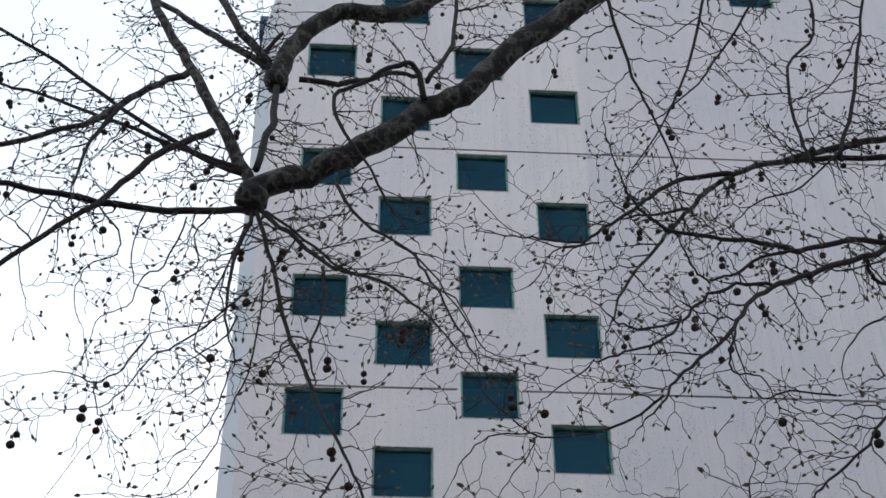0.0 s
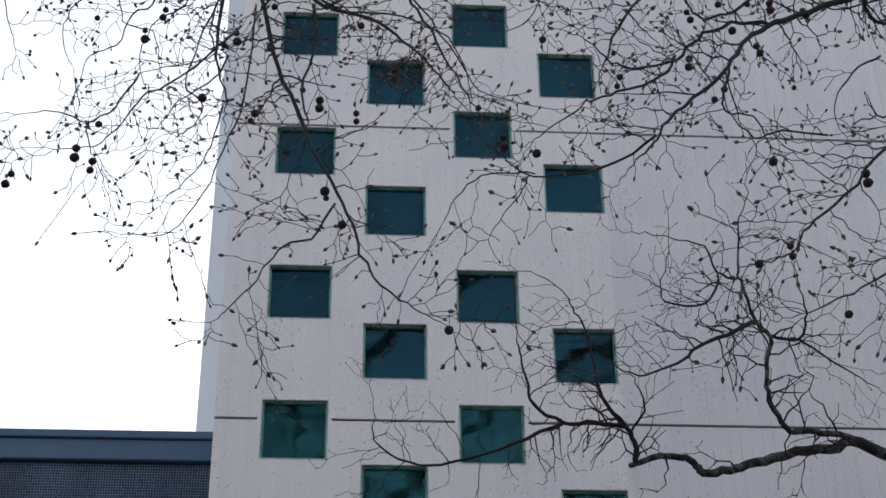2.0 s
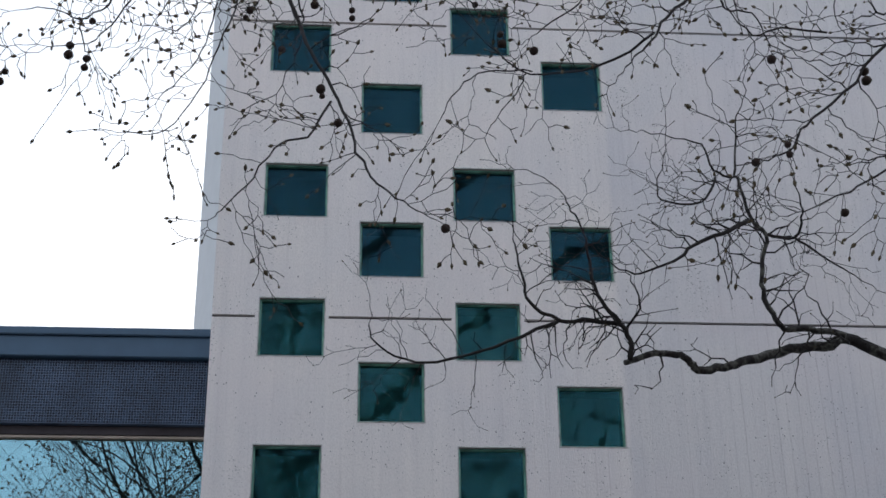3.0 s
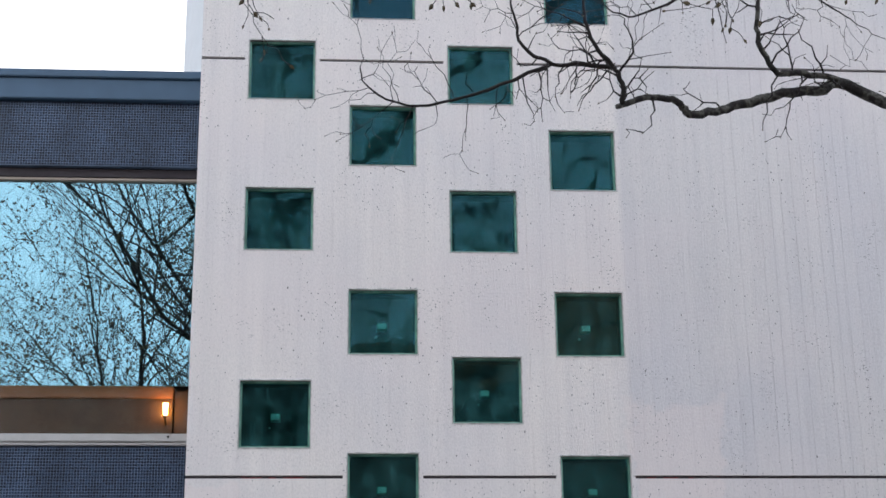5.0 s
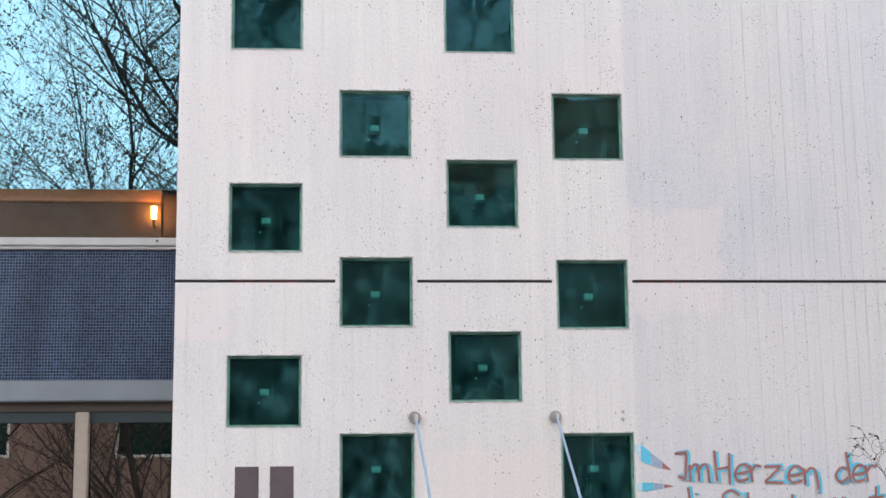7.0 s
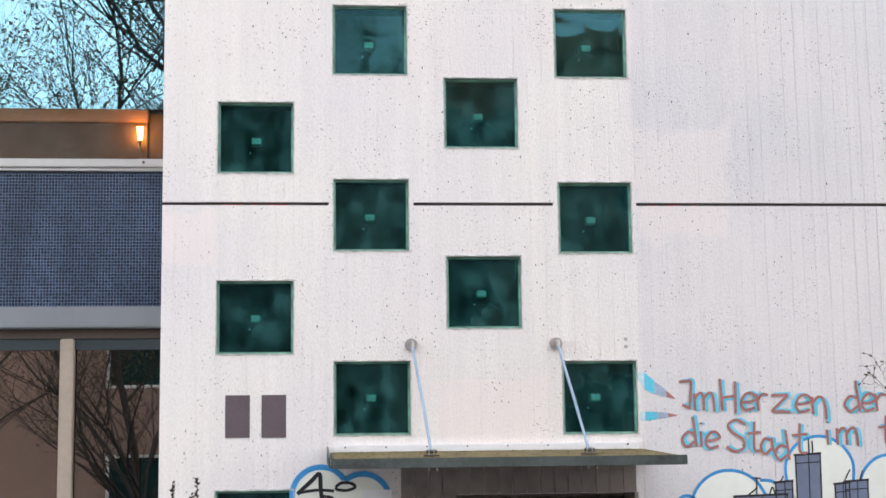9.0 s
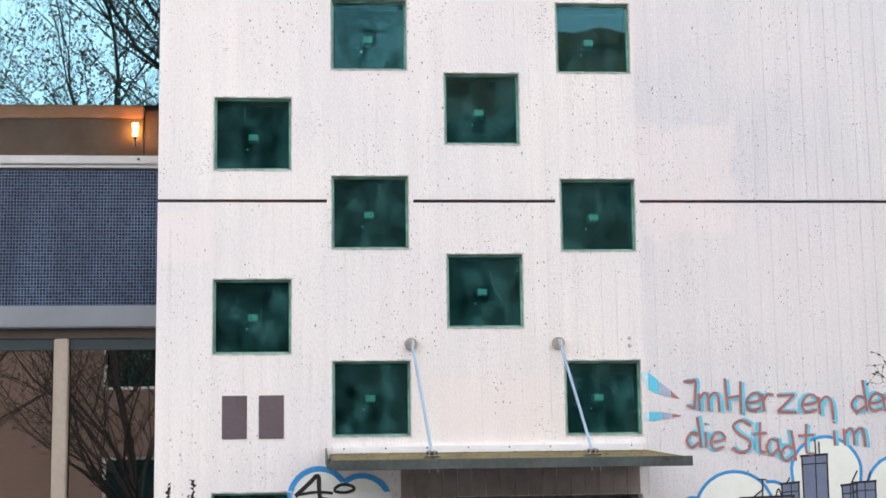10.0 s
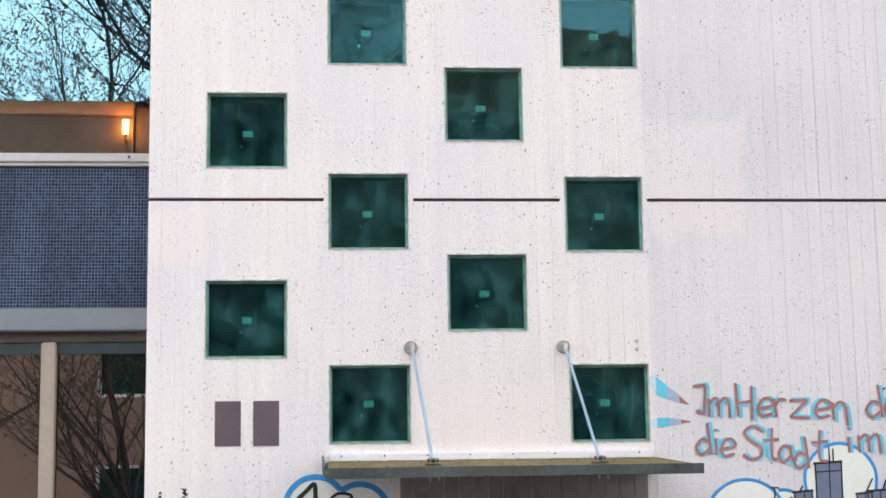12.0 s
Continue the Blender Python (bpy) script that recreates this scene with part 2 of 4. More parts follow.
STEEL = plain("galvanised_steel", (0.50, 0.48, 0.47), 0.35, 0.8, vary=0.2)
BARK = bark_plane()
TWIG = plain("twig_bark", (0.015, 0.0105, 0.0095), 0.9, vary=0.3, scale=30)
BALL = plain("seed_ball_brown", (0.035, 0.017, 0.011), 0.95, vary=0.4, scale=120, bump=1.0)
NUMBER_PAINT = plain("mauve_grey_paint", (0.105, 0.075, 0.085), 0.7, vary=0.15, scale=40)
SPRAY_RED = plain("muted_red_spray", (0.34, 0.135, 0.12), 0.7, vary=0.2, scale=30)
SPRAY_CYAN = plain("cyan_spray", (0.10, 0.50, 0.66), 0.7, vary=0.2, scale=30)
SPRAY_PALE = plain("thin_cyan_spray", (0.50, 0.64, 0.68), 0.75, vary=0.2, scale=30)
SPRAY_MAUVE = plain("mauve_spray", (0.30, 0.36, 0.47), 0.7, vary=0.25, scale=30)
SPRAY_BLUE = plain("blue_spray", (0.03, 0.26, 0.58), 0.6, vary=0.2, scale=25)
SPRAY_CREAM = plain("cream_white_spray", (0.74, 0.75, 0.68), 0.7, vary=0.06, scale=12)
SPRAY_SLATE = plain("slate_blue_spray", (0.14, 0.17, 0.25), 0.7, vary=0.2, scale=9)
SPRAY_BLACK = plain("black_spray", (0.010, 0.010, 0.013), 0.6, vary=0.2)
PINK_RENDER = plain("pinkish_brown_render", (0.205, 0.135, 0.11), 0.9, vary=0.14, scale=4)
ROOF_BROWN = plain("brown_roof_tiles", (0.28, 0.10, 0.045), 0.8, vary=0.25, scale=5)
WHITE_FRAME = plain("white_window_frame", (0.6, 0.62, 0.6), 0.5)
ASPHALT = plain("asphalt", (0.075, 0.075, 0.078), 0.95, vary=0.25, scale=60, bump=0.4)
PAVING = plain("grey_paving", (0.20, 0.195, 0.19), 0.9, vary=0.15, scale=8)
LEAF = plain("withered_leaf", (0.075, 0.052, 0.022), 0.8, vary=0.35)
DAB_RED = plain("red_joint_paint", (0.30, 0.02, 0.02), 0.6)
DOOR_DARK = plain("dark_door_paint", (0.03, 0.028, 0.028), 0.5, vary=0.2)


# ---- mesh helpers ----
def box(bm, x0, x1, y0, y1, z0, z1, bevel=0.0):
    made = bmesh.ops.create_cube(bm, size=1.0, matrix=Matrix.LocRotScale(((x0 + x1) / 2, (y0 + y1) / 2, (z0 + z1) / 2), None, (x1 - x0, y1 - y0, z1 - z0)))
    if bevel:
        edges = {e for v in made["verts"] for e in v.link_edges}
        bmesh.ops.bevel(bm, geom=list(edges), offset=bevel, segments=2, affect="EDGES")
    return bm


def boxed(*a):
    return box(bmesh.new(), *a)


def part(name, bm, material, parent=None, label="", kind=""):
    me = bpy.data.meshes.new(name)
    if isinstance(bm, tuple):
        me.from_pydata(bm[0], [], bm[1])
        me.validate()
    else:
        bm.to_mesh(me)
        bm.free()
    me.materials.append(material)
    ob = new(name, me)
    ob.parent = parent
    return tagged(ob, label, kind=kind)


def smooth(ob):
    ob.data.shade_smooth()
    return ob


def thing(name, label, category, group="", kind="", at=(0, 0, 0)):
    ob = tagged(new(name), label, category, group, kind)
    ob.location = at
    ob.empty_display_size = 0.1
    return ob


def tube(pts, radii, sides=8, into=None):
    """A bent, tapering round bar through pts, as (verts, faces)."""
    vs, fs = into if into else ([], [])
    start = len(vs)
    n = len(pts)
    side = None
    for i, p in enumerate(pts):
        d = (pts[min(i + 1, n - 1)] - pts[max(i - 1, 0)]).normalized()
        if side is None:
            side = d.orthogonal().normalized()
        side = (side - d * side.dot(d)).normalized()
        up = d.cross(side)
        for k in range(sides):
            a = 2 * math.pi * k / sides
            vs.append(tuple(p + radii[i] * (math.cos(a) * side + math.sin(a) * up)))
    for i in range(n - 1):
        for k in range(sides):
            a, b = start + i * sides + k, start + i * sides + (k + 1) % sides
            fs.append((a, b, b + sides, a + sides))
    fs.append(tuple(start + k for k in reversed(range(sides))))
    fs.append(tuple(start + (n - 1) * sides + k for k in range(sides)))
    return vs, fs


def curve_through(pts, steps=4):
    """Catmull-Rom points."""
    pts = [Vector(p) for p in pts]
    out = []
    for i in range(len(pts) - 1):
        a, b, c, d = pts[max(i - 1, 0)], pts[i], pts[i + 1], pts[min(i + 2, len(pts) - 1)]
        for k in range(steps):
            t = k / steps
            out.append(0.5 * ((2 * b) + (c - a) * t + (2 * a - 5 * b + 4 * c - d) * t * t + (3 * b - a - 3 * c + d) * t ** 3))
    return out + [pts[-1]]


def bmesh_ball(r, cuts, rough, seed, at=(0, 0, 0)):
    bm = bmesh.new()
    bmesh.ops.create_icosphere(bm, subdivisions=cuts, radius=1.0)
    rng = random.Random(seed)
    for v in bm.verts:
        v.co = v.co * (1 + rough * (noise.noise(v.co * 2.1 + Vector((seed, 0, 0)))) + rng.uniform(-0.3, 0.3) * rough * 0.4) * r + Vector(at)
    return bm


# ---- ground ----
bm = boxed(-300, 300, -300, 300, -0.5, 0.0)
part("ground", bm, ASPHALT, kind="structure").data.name = "ground"
tagged(bpy.data.objects["ground"], "grey asphalt ground in front of the tower", "ground")
tagged(part("pavement", boxed(-12, 14, 9.2, 12.0, 0.0, 0.12, 0.02), PAVING, kind="structure"), "grey paved strip at the foot of the tower", "pavement")

# ---- the tower ----
FRONT, LEFT, RIGHT, TOP, W, H = 12.0, -1.22, 10.0, 22.5, 0.634, 0.613
COLUMNS = [(-0.767, (17.549, 15.617, 13.579, 11.980, 10.240, 8.716, 7.202, 5.358, 3.838, 2.118,)),
           (0.198, (18.647, 16.600, 14.842, 12.927, 11.242, 9.581, 8.051, 6.216, 4.698, 3.164,)),
           (1.142, (17.584, 15.605, 13.775, 12.251, 10.227, 8.696, 7.198, 5.583, 4.042,)),
           (2.104, (18.640, 16.823, 14.833, 13.095, 11.580, 9.570, 7.827, 6.206, 4.677, 3.154,)),
           (4.994, (19.285,))]
JOINTS = (4.487, 8.517, 12.009, 15.682, 19.072)
DOOR = (1.19, 2.72, 2.06)
holes = [(x, x + W, z - H, z) for x, tops in COLUMNS for z in tops] + [(DOOR[0], DOOR[1], 0.0, DOOR[2])]


def tower_wall():
    """Front slab of vertical board strips, with window holes, storey joints and grooves between the boards."""
    rng = random.Random(4)
    xs, boards, x = {LEFT, RIGHT}, [], LEFT
    while x < RIGHT:
        w = 0.113 + rng.uniform(-0.012, 0.012)
        boards.append((x + w, rng.uniform(0.0, 0.003)))
        xs |= {min(x + w, RIGHT), min(x + w + 0.005, RIGHT)}
        x += w
    zs = {0.0, TOP}
    for a, b, c, d in holes:
        xs |= {a, b, a - 0.04, b + 0.04}
        zs |= {c, d}
    for j in JOINTS:
        zs |= {j - 0.014, j + 0.014}
    xs, zs = sorted(xs), sorted(zs)
    xs = [v for i, v in enumerate(xs) if i == 0 or v - xs[i - 1] > 1e-4]
    ends = [b[0] for b in boards]

    def depth(x, z):
        for a, b, c, d in holes:
            if a < x < b and c < z < d:
                return 0.16
            if a - 0.04 < x < b + 0.04 and c < z < d:
                return 0.0
        if any(abs(z - j) < 0.014 for j in JOINTS):
            return 0.035
        k = next((i for i, e in enumerate(ends) if x < e), len(ends) - 1)
        if k and x - ends[k - 1] < 0.005:
            return 0.0045
        return boards[k][1]
    vs, fs, mats = [], [], []

    def quad(*p):
        fs.append(tuple(range(len(vs), len(vs) + 4)))
        vs.extend(p)
    grid = [[depth((a + b) / 2, (c + d) / 2) for c, d in zip(zs, zs[1:])] for a, b in zip(xs, xs[1:])]
    for i, (a, b) in enumerate(zip(xs, xs[1:])):
        for j, (c, d) in enumerate(zip(zs, zs[1:])):
            g = grid[i][j]
            y = FRONT + g
            if g < 0.15:
                quad((a, y, c), (b, y, c), (b, y, d), (a, y, d))
                mats.append(1 if g == 0.035 else 0)
            if i == 0:
                quad((a, y, c), (a, y, d), (a, FRONT + 0.06, d), (a, FRONT + 0.06, c))
                mats.append(0)
            if i + 1 < len(grid) and grid[i + 1][j] != g:
                y2 = FRONT + grid[i + 1][j]
                quad((b, y, c), (b, y2, c), (b, y2, d), (b, y, d))
                mats.append(0)
            if j + 1 < len(grid[i]) and grid[i][j + 1] != g:
                y2 = FRONT + grid[i][j + 1]
                quad((a, y, d), (b, y, d), (b, y2, d), (a, y2, d))
                mats.append(0)
    ob = part("wall_front", (vs, fs), CONCRETE)
    ob.data.materials.append(JOINT)
    ob.data.polygons.foreach_set("material_index", mats)
    return tagged(ob, "white-painted board-marked concrete tower wall, pitted and rain-streaked", "wall", kind="structure")


tower_wall()
tagged(part("wall_side", boxed(LEFT, LEFT + 0.16, FRONT + 0.06, 22, 0, TOP), CONCRETE), "white-painted concrete side wall of the tower", "wall", kind="structure")
tagged(part("wall_side_far", boxed(RIGHT - 0.16, RIGHT, FRONT + 0.06, 22, 0, TOP), CONCRETE), "white-painted concrete far side wall of the tower", "wall", kind="structure")
tagged(part("wall_back", boxed(LEFT, RIGHT, 22, 22.2, 0, TOP), CONCRETE), "plain concrete back wall of the tower", "wall", kind="structure")
tagged(part("roof", boxed(LEFT - 0.02, RIGHT + 0.02, FRONT - 0.02, 22.2, TOP, TOP + 0.3), JOINT), "flat dark roof slab of the tower", "roof", kind="structure")
def prism(plan, z0, z1):
    n = len(plan)
    vs = [(x, y, z0) for x, y in plan] + [(x, y, z1) for x, y in plan]
    return vs, [tuple(range(n - 1, -1, -1)), tuple(range(n, 2 * n))] + [(i, (i + 1) % n, n + (i + 1) % n, n + i) for i in range(n)]


tagged(part("wall_rear_block", prism([(LEFT - 0.004, 12.75), (LEFT - 0.004, 21.0), (-1.59, 21.0), (-1.59, 14.0)], 8.3, 20.0), SIDE_PAINT), "pale rendered splayed wall beside the tower", "wall", kind="structure")
tagged(part("trim_rear_block", boxed(-1.65, LEFT - 0.01, 13.95, 21.05, 20.0, 20.35), BLUE_METAL), "dark metal coping on the set-back wall", "coping", kind="structure")


def sealant_bead(w, h, seed):
    """A ragged bead of filler round a window opening."""
    rng = random.Random(seed)
    vs, fs = [], []
    for side in range(4):
        k, n = len(vs), 22
        for i in range(n + 1):
            a = -0.008 + ((w if side % 2 == 0 else h) + 0.016) * i / n
            b = rng.choice((0.002, 0.003, 0.004, 0.006)) * (1.6 if side == 2 else 1.0)
            for y, o in ((-0.004, 0.003), (-0.004, -b), (0.001, -b - 0.002)):
                q = ((a, o), (w - o, a), (a, h - o), (o, a))[side]
                vs.append((q[0], y - 0.0007 * side, q[1]))
        for i in range(n):
            for j in (0, 1):
                fs.append((k + 3 * i + j, k + 3 * i + j + 1, k + 3 * i + j + 4, k + 3 * i + j + 3))
    return vs, fs


def square_window(x, z, lit, glass):
    """Origin at the lower left front corner of the opening."""
    w = thing("window", "small square window with dark green glass and a lamp behind it" if lit else "small square window, glass tinted dark blue-green for dim reflections", "window", "square tower windows", at=(x, FRONT, z))
    f, y0, y1 = 0.021, 0.030, 0.085
    bm = bmesh.new()
    box(bm, 0.002, f, y0, y1, 0.002, H - 0.002, 0.004)
    box(bm, W - f, W - 0.002, y0, y1, 0.002, H - 0.002, 0.004)
    box(bm, f, W - f, y0, y1, 0.002, f, 0.004)
    box(bm, f, W - f, y0, y1, H - f, H - 0.002, 0.004)
    part("frame", bm, GREEN_FRAME, w, "green-painted frame")
    part("sealant", sealant_bead(W, H, int(10 * z)), SEALANT, w, "cracked pale sealant round the opening")
    pane = part("pane", boxed(f, W - f, 0.058, 0.064, f, H - f), glass, w, "dark green glass pane")
    pane.visible_shadow = False
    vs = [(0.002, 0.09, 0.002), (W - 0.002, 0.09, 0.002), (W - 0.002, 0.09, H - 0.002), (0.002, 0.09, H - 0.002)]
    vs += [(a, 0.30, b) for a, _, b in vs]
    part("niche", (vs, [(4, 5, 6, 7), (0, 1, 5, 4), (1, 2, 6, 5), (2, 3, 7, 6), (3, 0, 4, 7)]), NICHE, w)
    if not lit:
        return w
    lamp = part("lamp_box", boxed(0.270, 0.360, 0.20, 0.299, 0.285, 0.35, 0.006), GREEN_FRAME, w, "small lamp box")
    part("hook", tube([Vector((0.262, 0.28, 0.232)), Vector((0.262, 0.262, 0.232))], [0.009, 0.007], 8), LAMP_FACE, w, "small pale hook")
    part("lamp_face", boxed(0.277, 0.353, 0.190, 0.199, 0.292, 0.343, 0.003), LAMP_FACE, lamp, "pale frosted lamp face")
    return w


first = {}
for x, tops in COLUMNS:
    for z in tops:
        # Glass copy goes by height, for the reflections put into its tint.
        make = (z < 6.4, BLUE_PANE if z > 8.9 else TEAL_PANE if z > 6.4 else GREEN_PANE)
        if make not in first:
            first[make] = square_window(x, z - H, *make)
        else:
            copy_thing(first[make], pose(x, FRONT, z - H))
tilt_rng = random.Random(17)
for ob in list(scene.objects):
    if ob.parent and ob.name.split(".")[0] == "pane" and ob.parent.get("category") == "window":
        low = ob.parent.location.z < 5.9
        ob.rotation_euler = (radians(0.1 if 5.4 < ob.parent.location.z < 5.9 and ob.parent.location.x < 1 else tilt_rng.uniform(0.9, 2.1) if low else tilt_rng.uniform(-0.9, 0.6)), 0, radians(tilt_rng.uniform(-0.9, 0.9)))

# ---- the low building beside the tower ----
LB, LX0, LX1 = 12.6, -16.0, LEFT - 0.072
side = thing("low_building", "lower building clad in dark blue mosaic with broad windows", "building", at=(0.06, 0, -0.05))
part("roof_edge", box(boxed(LX0, LX1, LB - 0.07, LB + 0.3, 8.345, 8.562, 0.008), LX0, LX1, LB - 0.10, LB + 0.3, 8.566, 8.648, 0.008), BLUE_METAL, side, "blue-grey metal roof edge")
part("mosaic_panel", boxed(LX0, LX1, LB, LB + 0.25, 7.67, 8.34), MOSAIC, side, "dark blue mosaic panel")
part("mosaic_panel", boxed(LX0, LX1, LB, LB + 0.25, 3.745, 4.922), MOSAIC, side, "dark blue mosaic panel")
part("fascia", boxed(LX0, LX1, LB - 0.06, LB + 0.25, 3.555, 3.74, 0.01), GREY_METAL, side, "grey metal fascia")
part("roof_deck", boxed(LX0, LX1, LB + 0.3, 20, 8.3, 8.55), JOINT, side)
part("end_wall", boxed(LX0 - 0.3, LX0, LB, 20, 0, 8.6), PINK_RENDER, side)
part("back_wall", boxed(LX0, LX1, 20, 20.2, 0, 8.6), PINK_RENDER, side)
wu = part("window", boxed(LX0, LX1, LB + 0.06, LB + 0.17, 7.575, 7.666, 0.005), JOINT, side, "broad upper window")
part("frame", boxed(LX0, LX1, LB + 0.07, LB + 0.12, 7.545, 7.573, 0.005), CREAM_FRAME, wu, "thin pale frame")
part("pane", boxed(LX0, LX1, LB + 0.11, LB + 0.118, 5.512, 7.545), SKY_TINT_PANE, wu, "reflecting pane with the sky's blue put into its tint").visible_shadow = False
# Added low strip of glass, kept from mirroring the sky.
part("pane", boxed(LX0, LX1, LB + 0.11, LB + 0.118, 5.03, 5.510), LOW_PANE, wu, "low pane strip made almost without reflection").visible_shadow = False
part("sill", box(boxed(LX0, LX1, LB - 0.05, LB + 0.12, 4.955, 5.03, 0.008), LX0, LX1, LB - 0.03, LB + 0.12, 4.925, 4.953, 0.004), ALU, wu, "pale metal sill")
part("sill_bolt", tube([Vector((-1.50, LB - 0.051, 5.0)), Vector((-1.50, LB - 0.060, 5.0))], [0.013, 0.010], 8), DARK_STEEL, wu)
wd = part("window", boxed(LX0, LX1, LB + 0.03, LB + 0.12, 3.47, 3.553, 0.006), BROWN_FRAME, side, "broad lower window")
for a, b in ((-3.9, -2.20), (-2.05, LX1)):
    part("pane", boxed(a, b, LB + 0.07, LB + 0.078, 0.6, 3.47), CLEAR_PANE, wd, "reflecting pane").visible_shadow = False
# Added dark strip, a plain slate band along the top of the panes.
part("blind", boxed(-3.88, LX1, LB + 0.045, LB + 0.066, 3.375, 3.468, 0.004), TOP_STRIP, wd, "dark slate strip at the top")
part("mullion", boxed(-2.185, -2.065, LB + 0.0, LB + 0.12, 0.6, 3.468, 0.01), CREAM_FRAME, wd, "cream mullion")
part("parapet", boxed(LX0, LX1, LB, LB + 0.25, 0.0, 0.6), MOSAIC, side)
part("wall", boxed(LX0, -3.9, LB, LB + 0.25, 0.6, 3.47), MOSAIC, side)
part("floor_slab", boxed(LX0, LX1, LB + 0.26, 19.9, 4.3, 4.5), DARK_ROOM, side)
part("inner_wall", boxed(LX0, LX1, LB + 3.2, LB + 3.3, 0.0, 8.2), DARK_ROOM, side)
# inside the upper storey: a timber beam over an added dark band, and a small lit lamp at their end
tagged(part("timber_beam", boxed(LX0, -1.435, LB + 0.225, LB + 0.35, 5.372, 5.488, 0.01), BEAM_WOOD), "brown timber beam behind the upper window", "beam")
# Added panels; their brown stands in for a dark reflection in the glass.
tagged(part("dark_board", boxed(LX0, -1.435, LB + 0.24, LB + 0.28, 4.45, 5.37, 0.006), BAND_BROWN), "dark brown band under the timber beam, imitating a reflection", "board")
tagged(part("board_end", boxed(-1.43, -1.235, LB + 0.27, LB + 0.31, 4.45, 5.455, 0.006), BAND_BROWN), "dull brown end of the band beside the lamp", "board")
wl_lamp = thing("wall_lamp", "small lit lamp with warm orange light behind glass", "lamp", at=(-1.497, LB + 0.165, 5.195))
part("shade", tube([Vector((0, 0, 0)), Vector((0, 0, 0.115))], [0.019, 0.027], 12), glow("warm_lamp_glass", (1.0, 0.42, 0.07), 22.0), wl_lamp, "glowing orange shade")
part("cap", tube([Vector((0, 0, -0.002)), Vector((0, 0, -0.03))], [0.021, 0.010], 12), BROWN_FRAME, wl_lamp, "small brown base")
part("stem", tube([Vector((0, 0, -0.031)), Vector((0, 0.04, -0.07)), Vector((0, 0.073, -0.07))], [0.008, 0.008, 0.008], 6), BROWN_FRAME, wl_lamp)
# ---- canopy over the door ----
ON_WALL = (0.068, 0.0, -0.036)
can = thing("canopy", "thin mossy entrance canopy hung from two rods", "canopy", at=ON_WALL)
CB, CF = 12.0, 10.8


def canopy_slab(dz0, dz1, grow=0.0):
    x0, x1, x2, x3 = 0.10 - grow, 2.72 + grow, 0.10 - grow, 2.76 + grow
    zb, zf = 2.445, 2.37
    vs = [(x0, CB, zb + dz0), (x1, CB, zb + dz0), (x3, CF - grow, zf + dz0), (x2, CF - grow, zf + dz0),
          (x0, CB, zb + dz1), (x1, CB, zb + dz1), (x3, CF - grow, zf + dz1), (x2, CF - grow, zf + dz1)]
    return vs, [(3, 2, 1, 0), (4, 5, 6, 7), (0, 1, 5, 4), (1, 2, 6, 5), (2, 3, 7, 6), (3, 0, 4, 7)]


part("slab", canopy_slab(-0.055, 0.0), CANOPY_EDGE, can, "weathered sheet-metal slab")
part("moss_layer", canopy_slab(0.0015, 0.007, -0.012), CANOPY_MOSS, can, "brown-green moss layer")
part("front_lip", boxed(0.085, 2.775, CF - 0.014, CF - 0.001, 2.310, 2.384, 0.003), CANOPY_EDGE, can, "dull grey-green front lip")
part("end_lip", ([(0.070, CB - 0.03, 2.37), (0.070, CF, 2.325), (0.070, CF, 2.392), (0.070, CB - 0.03, 2.50), (0.083, CB - 0.03, 2.37), (0.083, CF, 2.325), (0.083, CF, 2.392), (0.083, CB - 0.03, 2.50)],
                 [(0, 1, 2, 3), (7, 6, 5, 4), (0, 4, 5, 1), (1, 5, 6, 2), (2, 6, 7, 3), (3, 7, 4, 0)]), CANOPY_EDGE, can, "grey upstand at the end")
part("flashing", boxed(0.13, 2.66, 11.96, 11.998, 2.452, 2.508, 0.003), FLASHING, can, "white flashing strip")
for k in range(8):
    part("screw", tube([Vector((0.22 + k * 0.335, 11.961, 2.491)), Vector((0.22 + k * 0.335, 11.954, 2.491))], [0.008, 0.007], 8), DARK_STEEL, can)
for x0, x1 in ((0.777, 0.859), (1.994, 2.082)):
    top, foot = Vector((x0, 11.93, 3.32)), Vector((x1, 11.1, 2.425))
    part("rosette", tube([Vector((x0 - 0.005, 11.998, 3.335)), Vector((x0 - 0.005, 11.975, 3.335))], [0.055, 0.050], 20), STEEL, can, "round wall plate")
    part("eye_bolt", tube([Vector((x0, 11.975, 3.35)), Vector((x0, 11.92, 3.345)), Vector((x0, 11.92, 3.29))], [0.014, 0.016, 0.014], 8), STEEL, can)
    part("rod", tube([top, (top + foot) / 2 + Vector((0.004, 0, -0.008)), foot], [0.012, 0.012, 0.012], 8), ROD_PAINT, can, "pale blue tie rod")
    part("foot_plate", boxed(x1 - 0.06, x1 + 0.06, 11.05, 11.15, 2.402, 2.410, 0.002), DARK_STEEL, can)
    for s in (-0.024, 0.016):
        part("fork", boxed(x1 + s, x1 + s + 0.008, 11.07, 11.13, 2.411, 2.455, 0.002), STEEL, can, "steel fork of the tie rod")
    part("foot_bolt", tube([Vector((x1 - 0.04, 11.1, 2.436)), Vector((x1 + 0.042, 11.1, 2.436))], [0.013, 0.013], 8), DARK_STEEL, can)
    for s in (-0.03, 0.035):
        part("bolt_end", tube([Vector((x1 + s, 11.0, 2.325)), Vector((x1 + s, 11.0, 2.285))], [0.008, 0.008], 8), STEEL, can)


